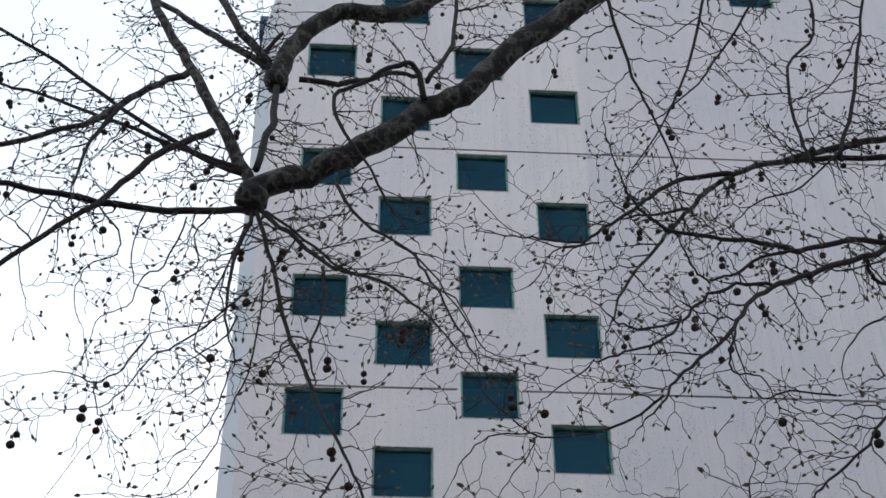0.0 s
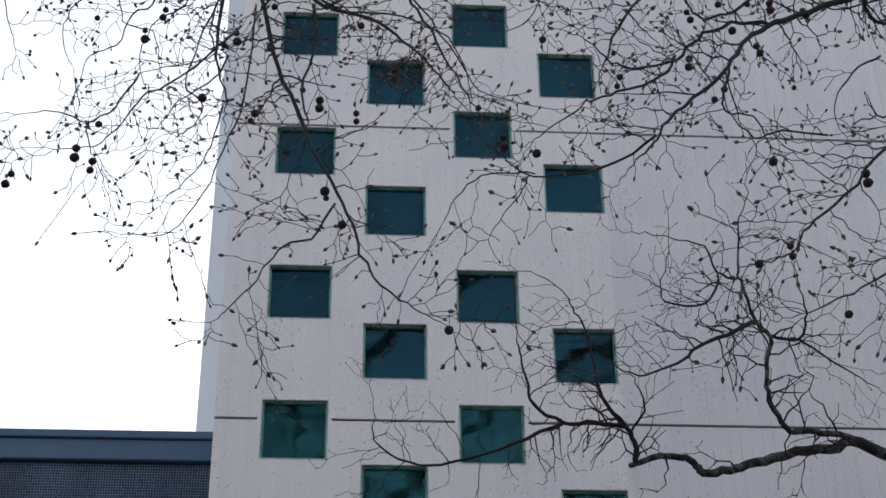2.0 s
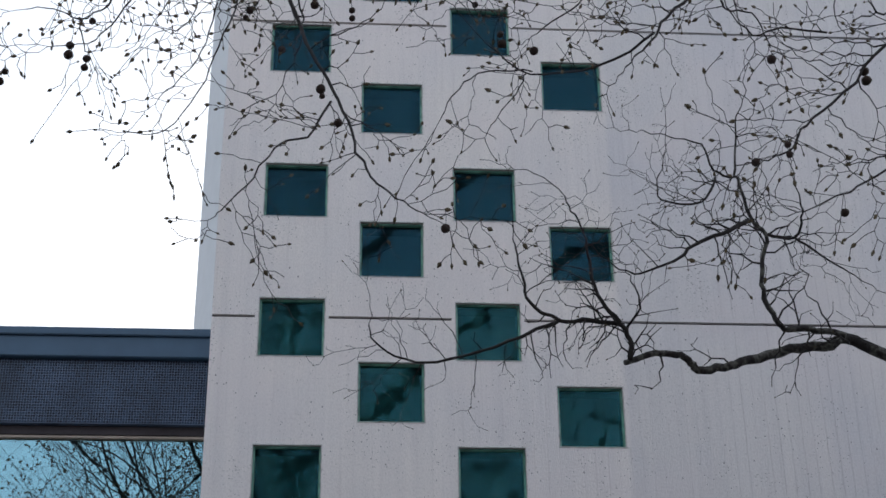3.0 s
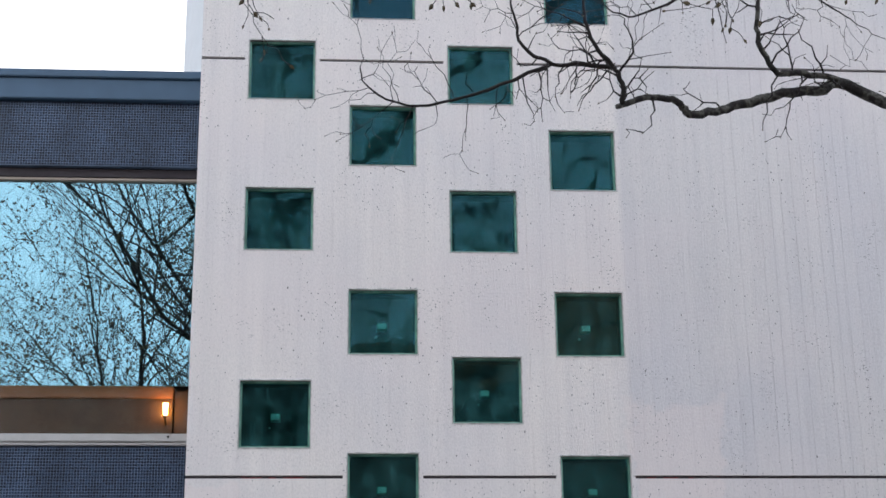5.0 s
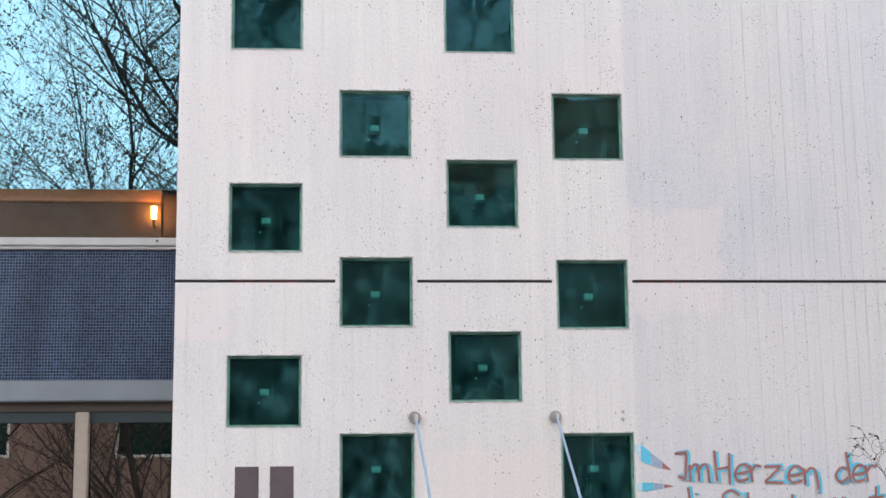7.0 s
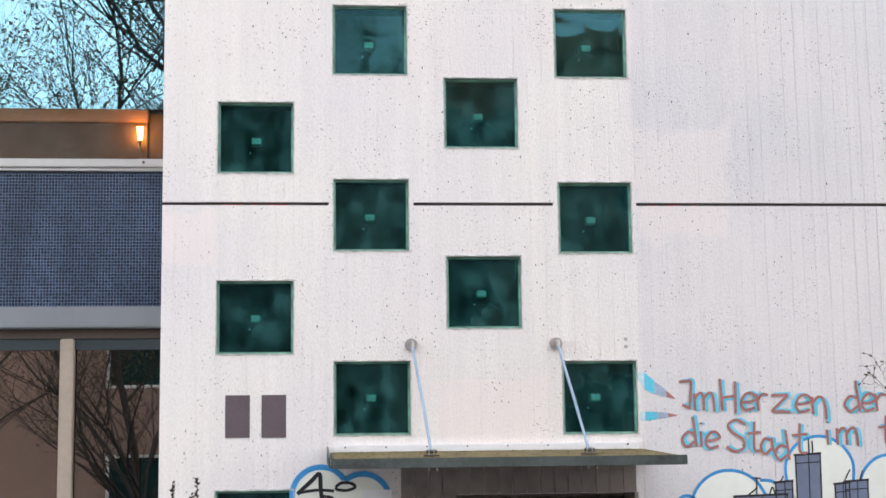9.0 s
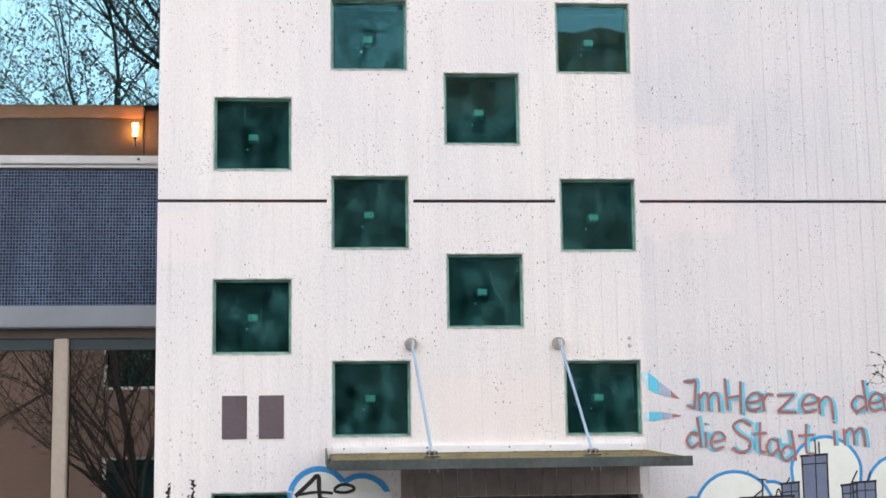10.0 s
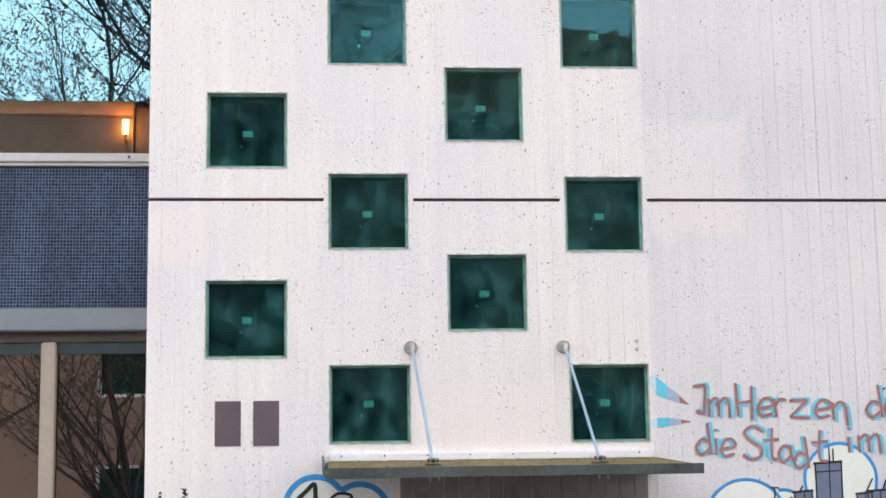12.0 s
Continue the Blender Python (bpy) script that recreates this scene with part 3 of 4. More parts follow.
def moss_clumps(count):
    """Loose cushions of moss along the lip and the flashing, with strays between."""
    rng = random.Random(8)
    vs, fs = [], []
    for i in range(count):
        y = rng.choice((CF + abs(rng.gauss(0, 0.03)), CB - 0.05 - abs(rng.gauss(0, 0.06)), rng.uniform(CF, CB - 0.05)))
        x, r = rng.uniform(0.13, 2.68), rng.uniform(0.005, 0.014)
        z, k = 2.37 + 0.075 * (y - CF) / (CB - CF) + 0.007, len(vs)
        vs += [(x + r * rng.uniform(0.7, 1.4) * math.cos(a), y + r * math.sin(a), z) for a in (0, 1.26, 2.51, 3.77, 5.03)]
        vs.append((x, y, z + r * rng.uniform(0.4, 0.9)))
        fs += [(k + j, k + (j + 1) % 5, k + 5) for j in range(5)]
    return vs, fs


part("loose_moss", moss_clumps(700), CANOPY_MOSS, can, "small moss cushions", "stuff")
part("bracket", boxed(2.52, 2.62, 11.6, 11.999, 2.36, 2.405, 0.01), CANOPY_EDGE, can)
# Recess walls and ceiling take the same brown, shade included.
porch = [(1.03, 1.186), (2.724, 2.88)]
for x0, x1 in porch:
    tagged(part("wall_porch", boxed(x0, x1, 12.165, 12.9, 0, 2.15), STAIN_AND_SHADE), "board-marked side wall of the entrance recess, stain and shade in its colour", "wall", kind="structure")
tagged(part("wall_porch", boxed(1.19, 2.72, 12.62, 12.74, 2.02, 2.06), STAIN_AND_SHADE), "board-marked wall over the recessed door", "wall", kind="structure")
tagged(part("ceiling", boxed(1.03, 2.88, 12.165, 12.9, 2.062, 2.16), STAIN_AND_SHADE), "concrete ceiling of the entrance recess", "ceiling", kind="structure")
# Added dark sheet and boards; their colour carries stain and canopy shade.
clad = tagged(part("wall_cladding", boxed(0.74, 2.72, FRONT + 0.003, FRONT + 0.012, 2.062, 2.386), STAIN_AND_SHADE), "boards round the recessed entrance, darkened for stain and canopy shade", "wall", kind="structure")
board_rng = random.Random(3)
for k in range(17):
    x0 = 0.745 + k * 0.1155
    part("board", boxed(x0, x0 + 0.109, FRONT - 0.006 - board_rng.uniform(0, 0.003), FRONT + 0.002, 2.064 if x0 > 1.15 else 1.2, 2.384, 0.002), STAIN_AND_SHADE, clad)
door = thing("door", "dark double entrance door under the canopy", "door", kind="structure", at=(0.068, 0, 0))
part("leaf", boxed(1.16, 1.883, 12.64, 12.69, 0.01, 1.985, 0.004), DOOR_DARK, door)
part("leaf", boxed(1.889, 2.60, 12.64, 12.69, 0.01, 1.985, 0.004), DOOR_DARK, door)
part("door_frame", boxed(1.125, 2.645, 12.60, 12.70, 1.988, 2.018), DOOR_DARK, door)

# ---- number sign: two plain bars ----
num = thing("number_sign", "two mauve-grey painted bars on the concrete", "sign", at=ON_WALL)
for x in (-0.757, -0.462):
    part("bar", boxed(x, x + 0.20, 11.9965, 11.9995, 2.58, 2.927), NUMBER_PAINT, num)
dabs = thing("paint_dabs", "thin red paint dabs along the storey joint", "paint", at=ON_WALL)
for x0, x1 in ((-0.80, -0.62), (-0.56, -0.50), (-0.44, -0.25), (2.82, 2.90), (2.97, 3.10), (3.2, 3.24)):
    part("dab", boxed(x0, x1, FRONT + 0.030, FRONT + 0.034, 4.508, 4.521), DAB_RED, dabs)

# ---- spray paintings on the wall ----
def ribbon(pts, width, y, into=None, taper=False):
    """A flat stroke on the wall through (x, z) points."""
    vs, fs = into if into else ([], [])
    c = curve_through([(a, 0, b) for a, b in pts], 5) if len(pts) > 2 else [Vector((a, 0, b)) for a, b in pts]
    n, k = len(c), len(vs)
    for i, p in enumerate(c):
        d = (c[min(i + 1, n - 1)] - c[max(i - 1, 0)]).normalized()
        s = Vector((d.z, 0, -d.x)) * width / 2 * (1 - 0.6 * i / n if taper else 1)
        vs += [(p.x + s.x, y, p.z + s.z), (p.x - s.x, y, p.z - s.z)]
    fs += [(k + 2 * i, k + 2 * i + 1, k + 2 * i + 3, k + 2 * i + 2) for i in range(n - 1)]
    return vs, fs


STROKES = {
    "J": [[(0, 1), (.3, 1.02), (.5, 1), (.47, .5), (.42, .08)], [(.42, .08), (.1, .2)]],
    "m": [[(0, .6), (.02, 0)], [(.02, .4), (.22, .6), (.38, .5), (.4, 0)], [(.4, .4), (.62, .6), (.8, .5), (.85, -.05)]],
    "H": [[(0, 1.1), (.06, 0)], [(.52, 1), (.5, -.12)], [(.02, .42), (.52, .5)]],
    "e": [[(.05, .28), (.3, .3), (.55, .4), (.4, .6), (.15, .55), (0, .25), (.15, .02), (.5, .1)]],
    "r": [[(0, .6), (.06, 0)], [(.05, .38), (.22, .58), (.45, .55)]],
    "z": [[(0, .6), (.55, .62)], [(.55, .62), (0, .05)], [(0, .05), (.6, .02)]],
    "n": [[(0, .6), (.02, 0)], [(.02, .4), (.22, .6), (.4, .45), (.45, -.2)]],
    "d": [[(.4, .45), (.18, .52), (0, .25), (.15, 0), (.4, .18)], [(.36, 1.08), (.42, .5), (.46, 0)]],
    "i": [[(.1, .55), (.12, 0)], [(.1, .8), (.13, .86)]],
    "S": [[(.6, .9), (.3, 1.08), (.02, .88), (.2, .6), (.52, .35), (.5, .05), (.2, -.06), (-.05, .12)]],
    "t": [[(.28, 1.05), (.24, .4), (.26, .02), (.48, -.02)], [(0, .62), (.52, .66)]],
    "a": [[(.4, .5), (.15, .55), (0, .25), (.15, 0), (.42, .2)], [(.42, .58), (.46, .2), (.56, 0)]],
}


def lettering(name, text, place, size, label):
    g = thing(name, label, "graffiti", "sprayed words", at=(0.062, -0.0035, -0.060))
    rng = random.Random(len(text) + ord(text[0]))
    for ch, x, z, wide in zip(text, *place):
        sx, sz = rng.choice((0.022, 0.020, 0.018, -0.019)), rng.uniform(-0.016, 0.014)
        for colour, width, y, dx, dz, tag in ((SPRAY_CYAN, 0.033, 11.9982, sx, sz, "shadow_stroke"), (SPRAY_RED, 0.023, 11.9964, 0.0, 0.0, "letter")):
            data = ([], [])
            for k, s in enumerate(STROKES[ch]):
                ribbon([(x + a * wide + dx, z + b * size + dz) for a, b in s], width, y - 0.0004 * k - 0.00003 * x, data)
            part(tag, data, colour, g)
    return g


lettering("sprayed_words", "JmHerzender", ((3.03, 3.155, 3.38, 3.555, 3.69, 3.815, 4.025, 4.17, 4.45, 4.60, 4.72),
                                          (2.79, 2.79, 2.79, 2.785, 2.78, 2.765, 2.765, 2.75, 2.77, 2.77, 2.77),
                                          (0.2, 0.2, 0.25, 0.24, 0.22, 0.27, 0.25, 0.26, 0.28, 0.22, 0.22)), 0.24, "sprayed words in muted red with cyan shadow")
lettering("sprayed_words", "dieStadtimt", ((3.04, 3.18, 3.24, 3.43, 3.60, 3.71, 3.83, 3.98, 4.265, 4.37, 4.73),
                                         (2.49, 2.49, 2.47, 2.46, 2.45, 2.42, 2.37, 2.43, 2.49, 2.49, 2.49),
                                         (0.26, 0.2, 0.22, 0.26, 0.22, 0.22, 0.26, 0.26, 0.2, 0.21, 0.26)), 0.23, "sprayed second line in muted red with cyan shadow")
rays = thing("sprayed_beams", "two fading cyan sprayed beams beside a window", "graffiti", at=ON_WALL)
for x0, t0, b0, x1, t1, b1, paint, tag in (
        (2.665, 3.09, 3.045, 2.727, 3.09, 2.95, SPRAY_PALE, "beam"), (2.729, 3.09, 2.945, 2.814, 3.02, 2.904, SPRAY_CYAN, "beam"),
        (2.818, 3.012, 2.906, 2.911, 2.94, 2.878, SPRAY_MAUVE, "beam"), (2.914, 2.935, 2.880, 2.985, 2.872, 2.862, SPRAY_RED, "beam_tip"),
        (2.68, 2.75, 2.69, 2.727, 2.76, 2.684, SPRAY_PALE, "beam"), (2.729, 2.76, 2.684, 2.83, 2.757, 2.695, SPRAY_CYAN, "beam"),
        (2.834, 2.757, 2.697, 2.918, 2.748, 2.708, SPRAY_MAUVE, "beam"), (2.922, 2.746, 2.712, 3.0, 2.729, 2.722, SPRAY_RED, "beam_tip")):
    part(tag, ([(x0, 11.998, b0), (x1, 11.998, b1), (x1, 11.998, t1), (x0, 11.998, t0)], [(0, 1, 2, 3)]), paint, rays)


def disc(cx, cz, rx, rz, y, into=None, n=28):
    vs, fs = into if into else ([], [])
    k = len(vs)
    vs += [(cx + rx * math.cos(2 * math.pi * i / n), y, cz + rz * math.sin(2 * math.pi * i / n)) for i in range(n)]
    fs.append(tuple(range(k, k + n)))
    return vs, fs


def arc(cx, cz, r, a0, a1):
    return [(cx + r * math.cos(radians(a0 + (a1 - a0) * i / 6)), cz + r * math.sin(radians(a0 + (a1 - a0) * i / 6))) for i in range(7)]


mural = thing("sprayed_skyline", "sprayed mural of white clouds and slate-blue towers", "graffiti", at=ON_WALL)
for cx, cz, r, a0, a1 in ((3.42, 1.93, 0.335, 20, 185), (3.72, 1.98, 0.20, 0, 100), (4.20, 2.24, 0.30, -20, 200), (4.82, 2.10, 0.28, 60, 190), (3.06, 1.96, 0.10, 30, 180)):
    cloud = part("cloud", disc(cx, cz, r, r, 11.9981 - 0.0003 * cx), SPRAY_CREAM, mural, "cream-white cloud")
    part("outline", ribbon(arc(cx, cz, r, a0, a1), 0.026, 11.9962), SPRAY_BLUE, cloud, "blue outline")
for x0, x1, z1 in ((4.0, 4.20, 2.395), (3.82, 3.95, 2.17), (3.47, 3.90, 2.06), (4.33, 4.44, 2.15), (4.42, 4.60, 2.17), (4.25, 4.5, 1.98)):
    t = part("painted_tower", ([(x0, 11.9955 - 0.0001 * x0, 1.6), (x1, 11.9955 - 0.0001 * x0, 1.6), (x1 + 0.01, 11.9955 - 0.0001 * x0, z1), (x0 - 0.005, 11.9955 - 0.0001 * x0, z1 - 0.01)], [(0, 1, 2, 3)]), SPRAY_SLATE, mural, "slate-blue painted tower")
    for w, k, s in ((0.013, 0, [(x0, 1.6), (x0 - 0.005, z1 - 0.01)]), (0.013, 1, [(x1, 1.6), (x1 + 0.01, z1)]), (0.018, 2, [(x0 - 0.02, z1 - 0.012), (x1 + 0.02, z1 + 0.002)]),
                    (0.009, 3, [((x0 + x1) / 2, 1.6), ((x0 + x1) / 2 + 0.01, z1)]), (0.009, 4, [(x0, z1 - 0.08), (x1, z1 - 0.07)])):
        part("line", ribbon(s, w, 11.9946 - 0.0003 * k - 0.00004 * x0), SPRAY_BLACK, t)
for a in ([(4.115, 2.39), (4.112, 2.52)], [(4.145, 2.39), (4.145, 2.50)], [(3.65, 2.05), (3.655, 2.20)], [(3.62, 2.20), (3.69, 2.195)], [(3.58, 2.06), (3.66, 2.12)], [(3.76, 2.06), (3.785, 2.12), (3.81, 2.06)], [(3.86, 2.17), (3.885, 2.21)], [(4.40, 2.15), (4.46, 2.26)], [(4.54, 2.17), (4.57, 2.25)]):
    part("mast", ribbon(a, 0.012, 11.9926 - 0.0002 * a[0][0]), SPRAY_BLACK, mural)
tag_paint = thing("sprayed_tag", "blue-edged white cloud with black sprayed strokes", "graffiti", at=ON_WALL)
for cx, cz, r, a0, a1 in ((0.02, 2.10, 0.235, 35, 190), (0.36, 2.05, 0.225, 0, 130)):
    c = part("cloud", disc(cx, cz, r, r, 11.998 - 0.001 * cx), SPRAY_CREAM, tag_paint, "white sprayed cloud")
    part("outline", ribbon(arc(cx, cz, r, a0, a1), 0.045, 11.9962), SPRAY_BLUE, c, "broad blue outline")
for w, s in ((0.034, [(-0.17, 2.12), (-0.06, 2.22), (0.01, 2.28), (0.02, 2.16), (0.04, 2.0)]), (0.024, [(-0.16, 2.13), (0.0, 2.15), (0.13, 2.14)]), (0.024, [(0.04, 2.10), (0.12, 2.08), (0.05, 2.02)]),
             (0.024, [(0.14, 2.17), (0.19, 2.205), (0.27, 2.20), (0.30, 2.17), (0.24, 2.145), (0.16, 2.15), (0.14, 2.17)])):
    part("stroke", ribbon(s, w, 11.9948 - 0.01 * abs(s[0][1] - 2.13)), SPRAY_BLACK, tag_paint)
tagged(part("notice_plate", boxed(0.42, 0.67, 11.985, 11.9935, 1.86, 2.11, 0.002), FLASHING), "white notice plate beside the door", "plate")
plug = thing("anchor_plugs", "two old filled anchor holes in the concrete", "plug", at=ON_WALL)
for z in (3.31, 3.375):
    part("plug", tube([Vector((2.585, 11.9995, z)), Vector((2.585, 11.992, z))], [0.017, 0.012], 10), SEALANT, plug)

# ---- plane trees in front of the tower ----
tree_rng = random.Random(11)
now = {}


def begin_tree(at, label, size, name="plane_tree", category="tree"):
    now.update(tree=thing(name, label, category, at=at), at=Vector(at), boughs=[], twigs=([], []), buds=([], []), size=size)


def bough(pts, r0, r1, twiggy=1.0):
    c = curve_through(pts)
    n, r0, r1 = len(c), r0 * (0.84 if r0 > 0.025 else 0.95), r1 * 0.84
    jig = [Vector((tree_rng.gauss(0, 1), tree_rng.gauss(0, 1), tree_rng.gauss(0, 1))) * (0.09 * (r0 + r1) / 2 + 0.005) for _ in c]
    jig[0] = jig[-1] = Vector()
    c = [a + b for a, b in zip(c, jig)]
    radii = [(r0 + (r1 - r0) * i / (n - 1)) * tree_rng.uniform(0.95, 1.05) for i in range(n)]
    sides = 14 if r0 > 0.04 else 8 if r0 > 0.015 else 6
    smooth(part("branch", tube([p - now["at"] for p in c], radii, sides), BARK if r0 > 0.028 else TWIG, now["tree"]))
    now["boughs"].append((c, radii, twiggy))


def trunk_of(pts, r0, r1):
    c = curve_through(pts)
    smooth(part("trunk", tube([p - now["at"] for p in c], [r0 + (r1 - r0) * i / (len(c) - 1) for i in range(len(c))], 20), BARK, now["tree"], "mottled grey-green trunk"))


def knuckle(at, r, seed):
    smooth(part("knuckle", bmesh_ball(r, 3, 0.25, seed, Vector(at) - now["at"]), BARK, now["tree"], "knobbly pollard knuckle"))


def grow(p, d, length, r, level, rng, droop, step):
    """A zigzag twig with side twigs and end buds; returns its points."""
    pts, n = [p.copy()], max(2, int(length / step))
    sign = rng.choice((-1, 1))
    axis = d.cross(Vector((rng.gauss(0, 1), rng.gauss(0, 1), rng.gauss(0, 1)))).normalized()
    for i in range(n):
        sign = -sign
        turn = Matrix.Rotation(sign * rng.uniform(0.15, 0.5), 3, axis)
        way = (turn @ d + Vector((rng.gauss(0, 0.12), rng.gauss(0, 0.12), rng.gauss(0, 0.12) + droop))).normalized()
        d = (d * 0.72 + way * 0.28).normalized()
        p = p + way * step * rng.uniform(0.7, 1.3)
        pts.append(p.copy())
        if level and rng.random() < (0.42 if level > 1 else 0.34):
            out = (way + axis.cross(way) * sign * rng.uniform(0.6, 1.3) + Vector((0, rng.gauss(0, 0.25), rng.gauss(0, 0.2)))).normalized()
            grow(p, out, length * rng.uniform(0.25, 0.6) * (1 - 0.4 * i / n), r * 0.6, level - 1, rng, droop, step * 0.9)
    m = len(pts)
    tube(pts, [max(r * (1 - 0.65 * i / (m - 1)), 0.0021) for i in range(m)], 4 if r > 0.003 else 3, now["twigs"])
    if rng.random() < 0.8:
        s = rng.uniform(0.007, 0.0145) * (1.0 if now["size"] < 1.2 else 0.6)
        e = pts[-1]
        tube([e, e + way * s, e + way * 2.4 * s], [s * 0.5, s * 0.8, s * 0.15], 4, now["buds"])
    return pts


def end_tree(density, count, longest=0.62):
    """Twigs, buds and seed balls on all the boughs of the tree."""
    at, k = now["at"], now["size"]
    hung = []
    for c, radii, twiggy in now["boughs"]:
        run = 0.0
        for i in range(1, len(c)):
            seg = c[i] - c[i - 1]
            run += seg.length * twiggy * density / k
            while run > 0:
                run -= tree_rng.uniform(0.5, 1.5)
                d = seg.normalized()
                out = d.cross(Vector((tree_rng.gauss(0, 0.35), 1.0, tree_rng.gauss(0, 0.35)))).normalized() * tree_rng.choice((-1, 1))
                out = (out + d * tree_rng.uniform(0.2, 0.9)).normalized()
                p = c[i - 1] + seg * tree_rng.random()
                hung.append(grow(p, out, k * tree_rng.uniform(0.12, longest), min(radii[i] * 0.5, 0.0062 * k), 2, tree_rng, -0.03, 0.055 * k))
        if radii[-1] < 0.012 * k:
            d = (c[-1] - c[-2]).normalized()
            hung.append(grow(c[-1], d, k * tree_rng.uniform(0.3, 0.6), radii[-1], 2, tree_rng, -0.03, 0.055 * k))

    def rel(data):
        return [(x - at.x, y - at.y, z - at.z) for x, y, z in data[0]], data[1]
    part("twig_growth", rel(now["twigs"]), TWIG, now["tree"], "fine bare twigs", "stuff")
    part("bud_growth", rel(now["buds"]), LEAF, now["tree"], "brown buds on the twig ends", "stuff")
    tree_rng.shuffle(hung)
    mesh, stalks = None, ([], [])
    for pts in hung[:count]:
        e = pts[tree_rng.randrange(len(pts))]
        drop = tree_rng.uniform(0.03, 0.10)
        for j in range(1 if tree_rng.random() < 0.6 else 2):
            r = tree_rng.uniform(0.016, 0.027)
            c = e + Vector((tree_rng.gauss(0, 0.008), 0, -drop - r - j * 0.055))
            tube([e, e + Vector((0.004, 0, -drop / 2)), c], [0.0016] * 3, 3, stalks)
            if mesh is None:
                ob = smooth(part("seed_ball", bmesh_ball(1.0, 2, 0.10, 5), BALL, now["tree"], "dark brown round seed ball"))
                mesh = ob.data
            else:
                ob = new("seed_ball", mesh)
                ob.parent = now["tree"]
            ob.location, ob.scale = c - at, (r, r, r)
    if count:
        part("stalk_growth", rel(stalks), TWIG, now["tree"], "", "stuff")


begin_tree((4.7, 6.4, 0), "bare plane tree with mottled bark and hanging seed balls", 1.0)
trunk_of([(4.7, 6.4, 0.0), (4.68, 6.42, 2.0), (4.75, 6.45, 5.0), (4.65, 6.4, 8.0), (4.55, 6.35, 11.5), (4.3, 6.4, 14.5)], 0.34, 0.10)
bough([(5.03, 6.38, 11.16), (3.70, 6.00, 12.51), (2.27, 5.61, 11.74)], 0.15, 0.118, 0.3)
bough([(4.82, 6.40, 13.10), (2.78, 6.80, 13.81), (1.00, 6.80, 12.75)], 0.12, 0.092, 0.3)
bough([(5.21, 6.45, 9.94), (4.72, 6.60, 10.63), (4.38, 6.63, 10.70)], 0.05, 0.036, 0.3)
bough([(5.23, 6.45, 9.53), (4.74, 6.60, 10.22), (4.30, 6.63, 10.45)], 0.05, 0.032, 0.3)
bough([(5.17, 6.45, 8.17), (4.48, 6.20, 8.92), (3.89, 6.12, 9.06)], 0.05, 0.030, 0.3)
bough([(5.15, 6.45, 7.73), (4.30, 5.95, 8.77), (3.74, 5.78, 8.82)], 0.05, 0.030, 0.3)
bough([(4.14, 6.10, 12.10), (3.09, 5.70, 11.89), (2.89, 5.61, 11.11)], 0.04, 0.013, 0.6)
bough([(3.09, 5.70, 12.09), (2.67, 5.60, 11.82), (2.48, 5.61, 11.09)], 0.03, 0.013, 0.6)
bough([(1.97, 5.63, 11.42), (1.80, 5.60, 11.33), (1.72, 5.61, 11.03)], 0.03, 0.015, 0.6)
bough([(5.10, 6.40, 6.85), (3.97, 5.40, 7.37), (3.13, 4.93, 7.10)], 0.03, 0.011, 0.4)
bough([(5.11, 6.40, 5.77), (3.79, 5.40, 6.42), (2.89, 4.93, 6.20)], 0.03, 0.008, 0.4)
bough([(2.27, 5.61, 11.74), (1.60, 5.66, 10.95), (1.00, 5.71, 10.39), (0.67, 5.76, 10.01), (0.36, 5.80, 9.82), (-0.02, 5.85, 9.52), (-0.38, 5.90, 9.31), (-0.76, 5.95, 9.16)], 0.1021, 0.0969)  # main
bough([(1.00, 6.80, 12.75), (0.51, 6.77, 12.21), (0.22, 6.74, 11.99), (-0.24, 6.71, 11.93), (-0.50, 6.69, 11.63), (-0.64, 6.66, 11.29), (-0.69, 6.63, 10.93)], 0.0826, 0.0886)  # arm
bough([(-0.78, 5.95, 9.02), (-1.13, 5.82, 8.87), (-1.57, 5.70, 8.79), (-1.90, 5.57, 8.76), (-2.43, 5.44, 8.73)], 0.0298, 0.0214)
bough([(-0.74, 5.95, 9.23), (-0.96, 6.02, 9.78), (-1.11, 6.09, 10.18), (-1.32, 6.15, 10.65), (-1.55, 6.22, 11.17), (-1.80, 6.29, 11.84)], 0.0538, 0.0375)
bough([(-1.05, 6.03, 9.82), (-1.30, 5.88, 9.48), (-1.50, 5.73, 9.09), (-1.65, 5.58, 8.69), (-1.88, 5.42, 8.27), (-2.15, 5.27, 7.81)], 0.0319, 0.0167)
bough([(-1.30, 6.15, 10.53), (-1.48, 6.05, 10.30), (-1.69, 5.94, 9.96), (-1.82, 5.83, 9.68), (-2.10, 5.72, 9.43), (-2.47, 5.61, 9.13)], 0.0339, 0.0193)
bough([(-0.83, 5.95, 9.39), (-1.18, 6.08, 9.66), (-1.76, 6.21, 10.21), (-2.30, 6.33, 10.78), (-2.93, 6.46, 11.35)], 0.0204, 0.0163)
bough([(-0.80, 5.95, 9.34), (-1.34, 6.12, 9.77), (-1.89, 6.29, 10.19), (-2.37, 6.46, 10.55), (-2.88, 6.63, 10.90)], 0.0203, 0.0120)
bough([(-1.69, 5.95, 9.97), (-1.81, 5.78, 9.43), (-1.82, 5.61, 8.88)], 0.0213, 0.0095)
bough([(-0.70, 6.63, 11.09), (-1.14, 6.80, 11.62), (-1.51, 6.97, 12.08), (-1.97, 7.14, 12.66)], 0.0366, 0.0280)
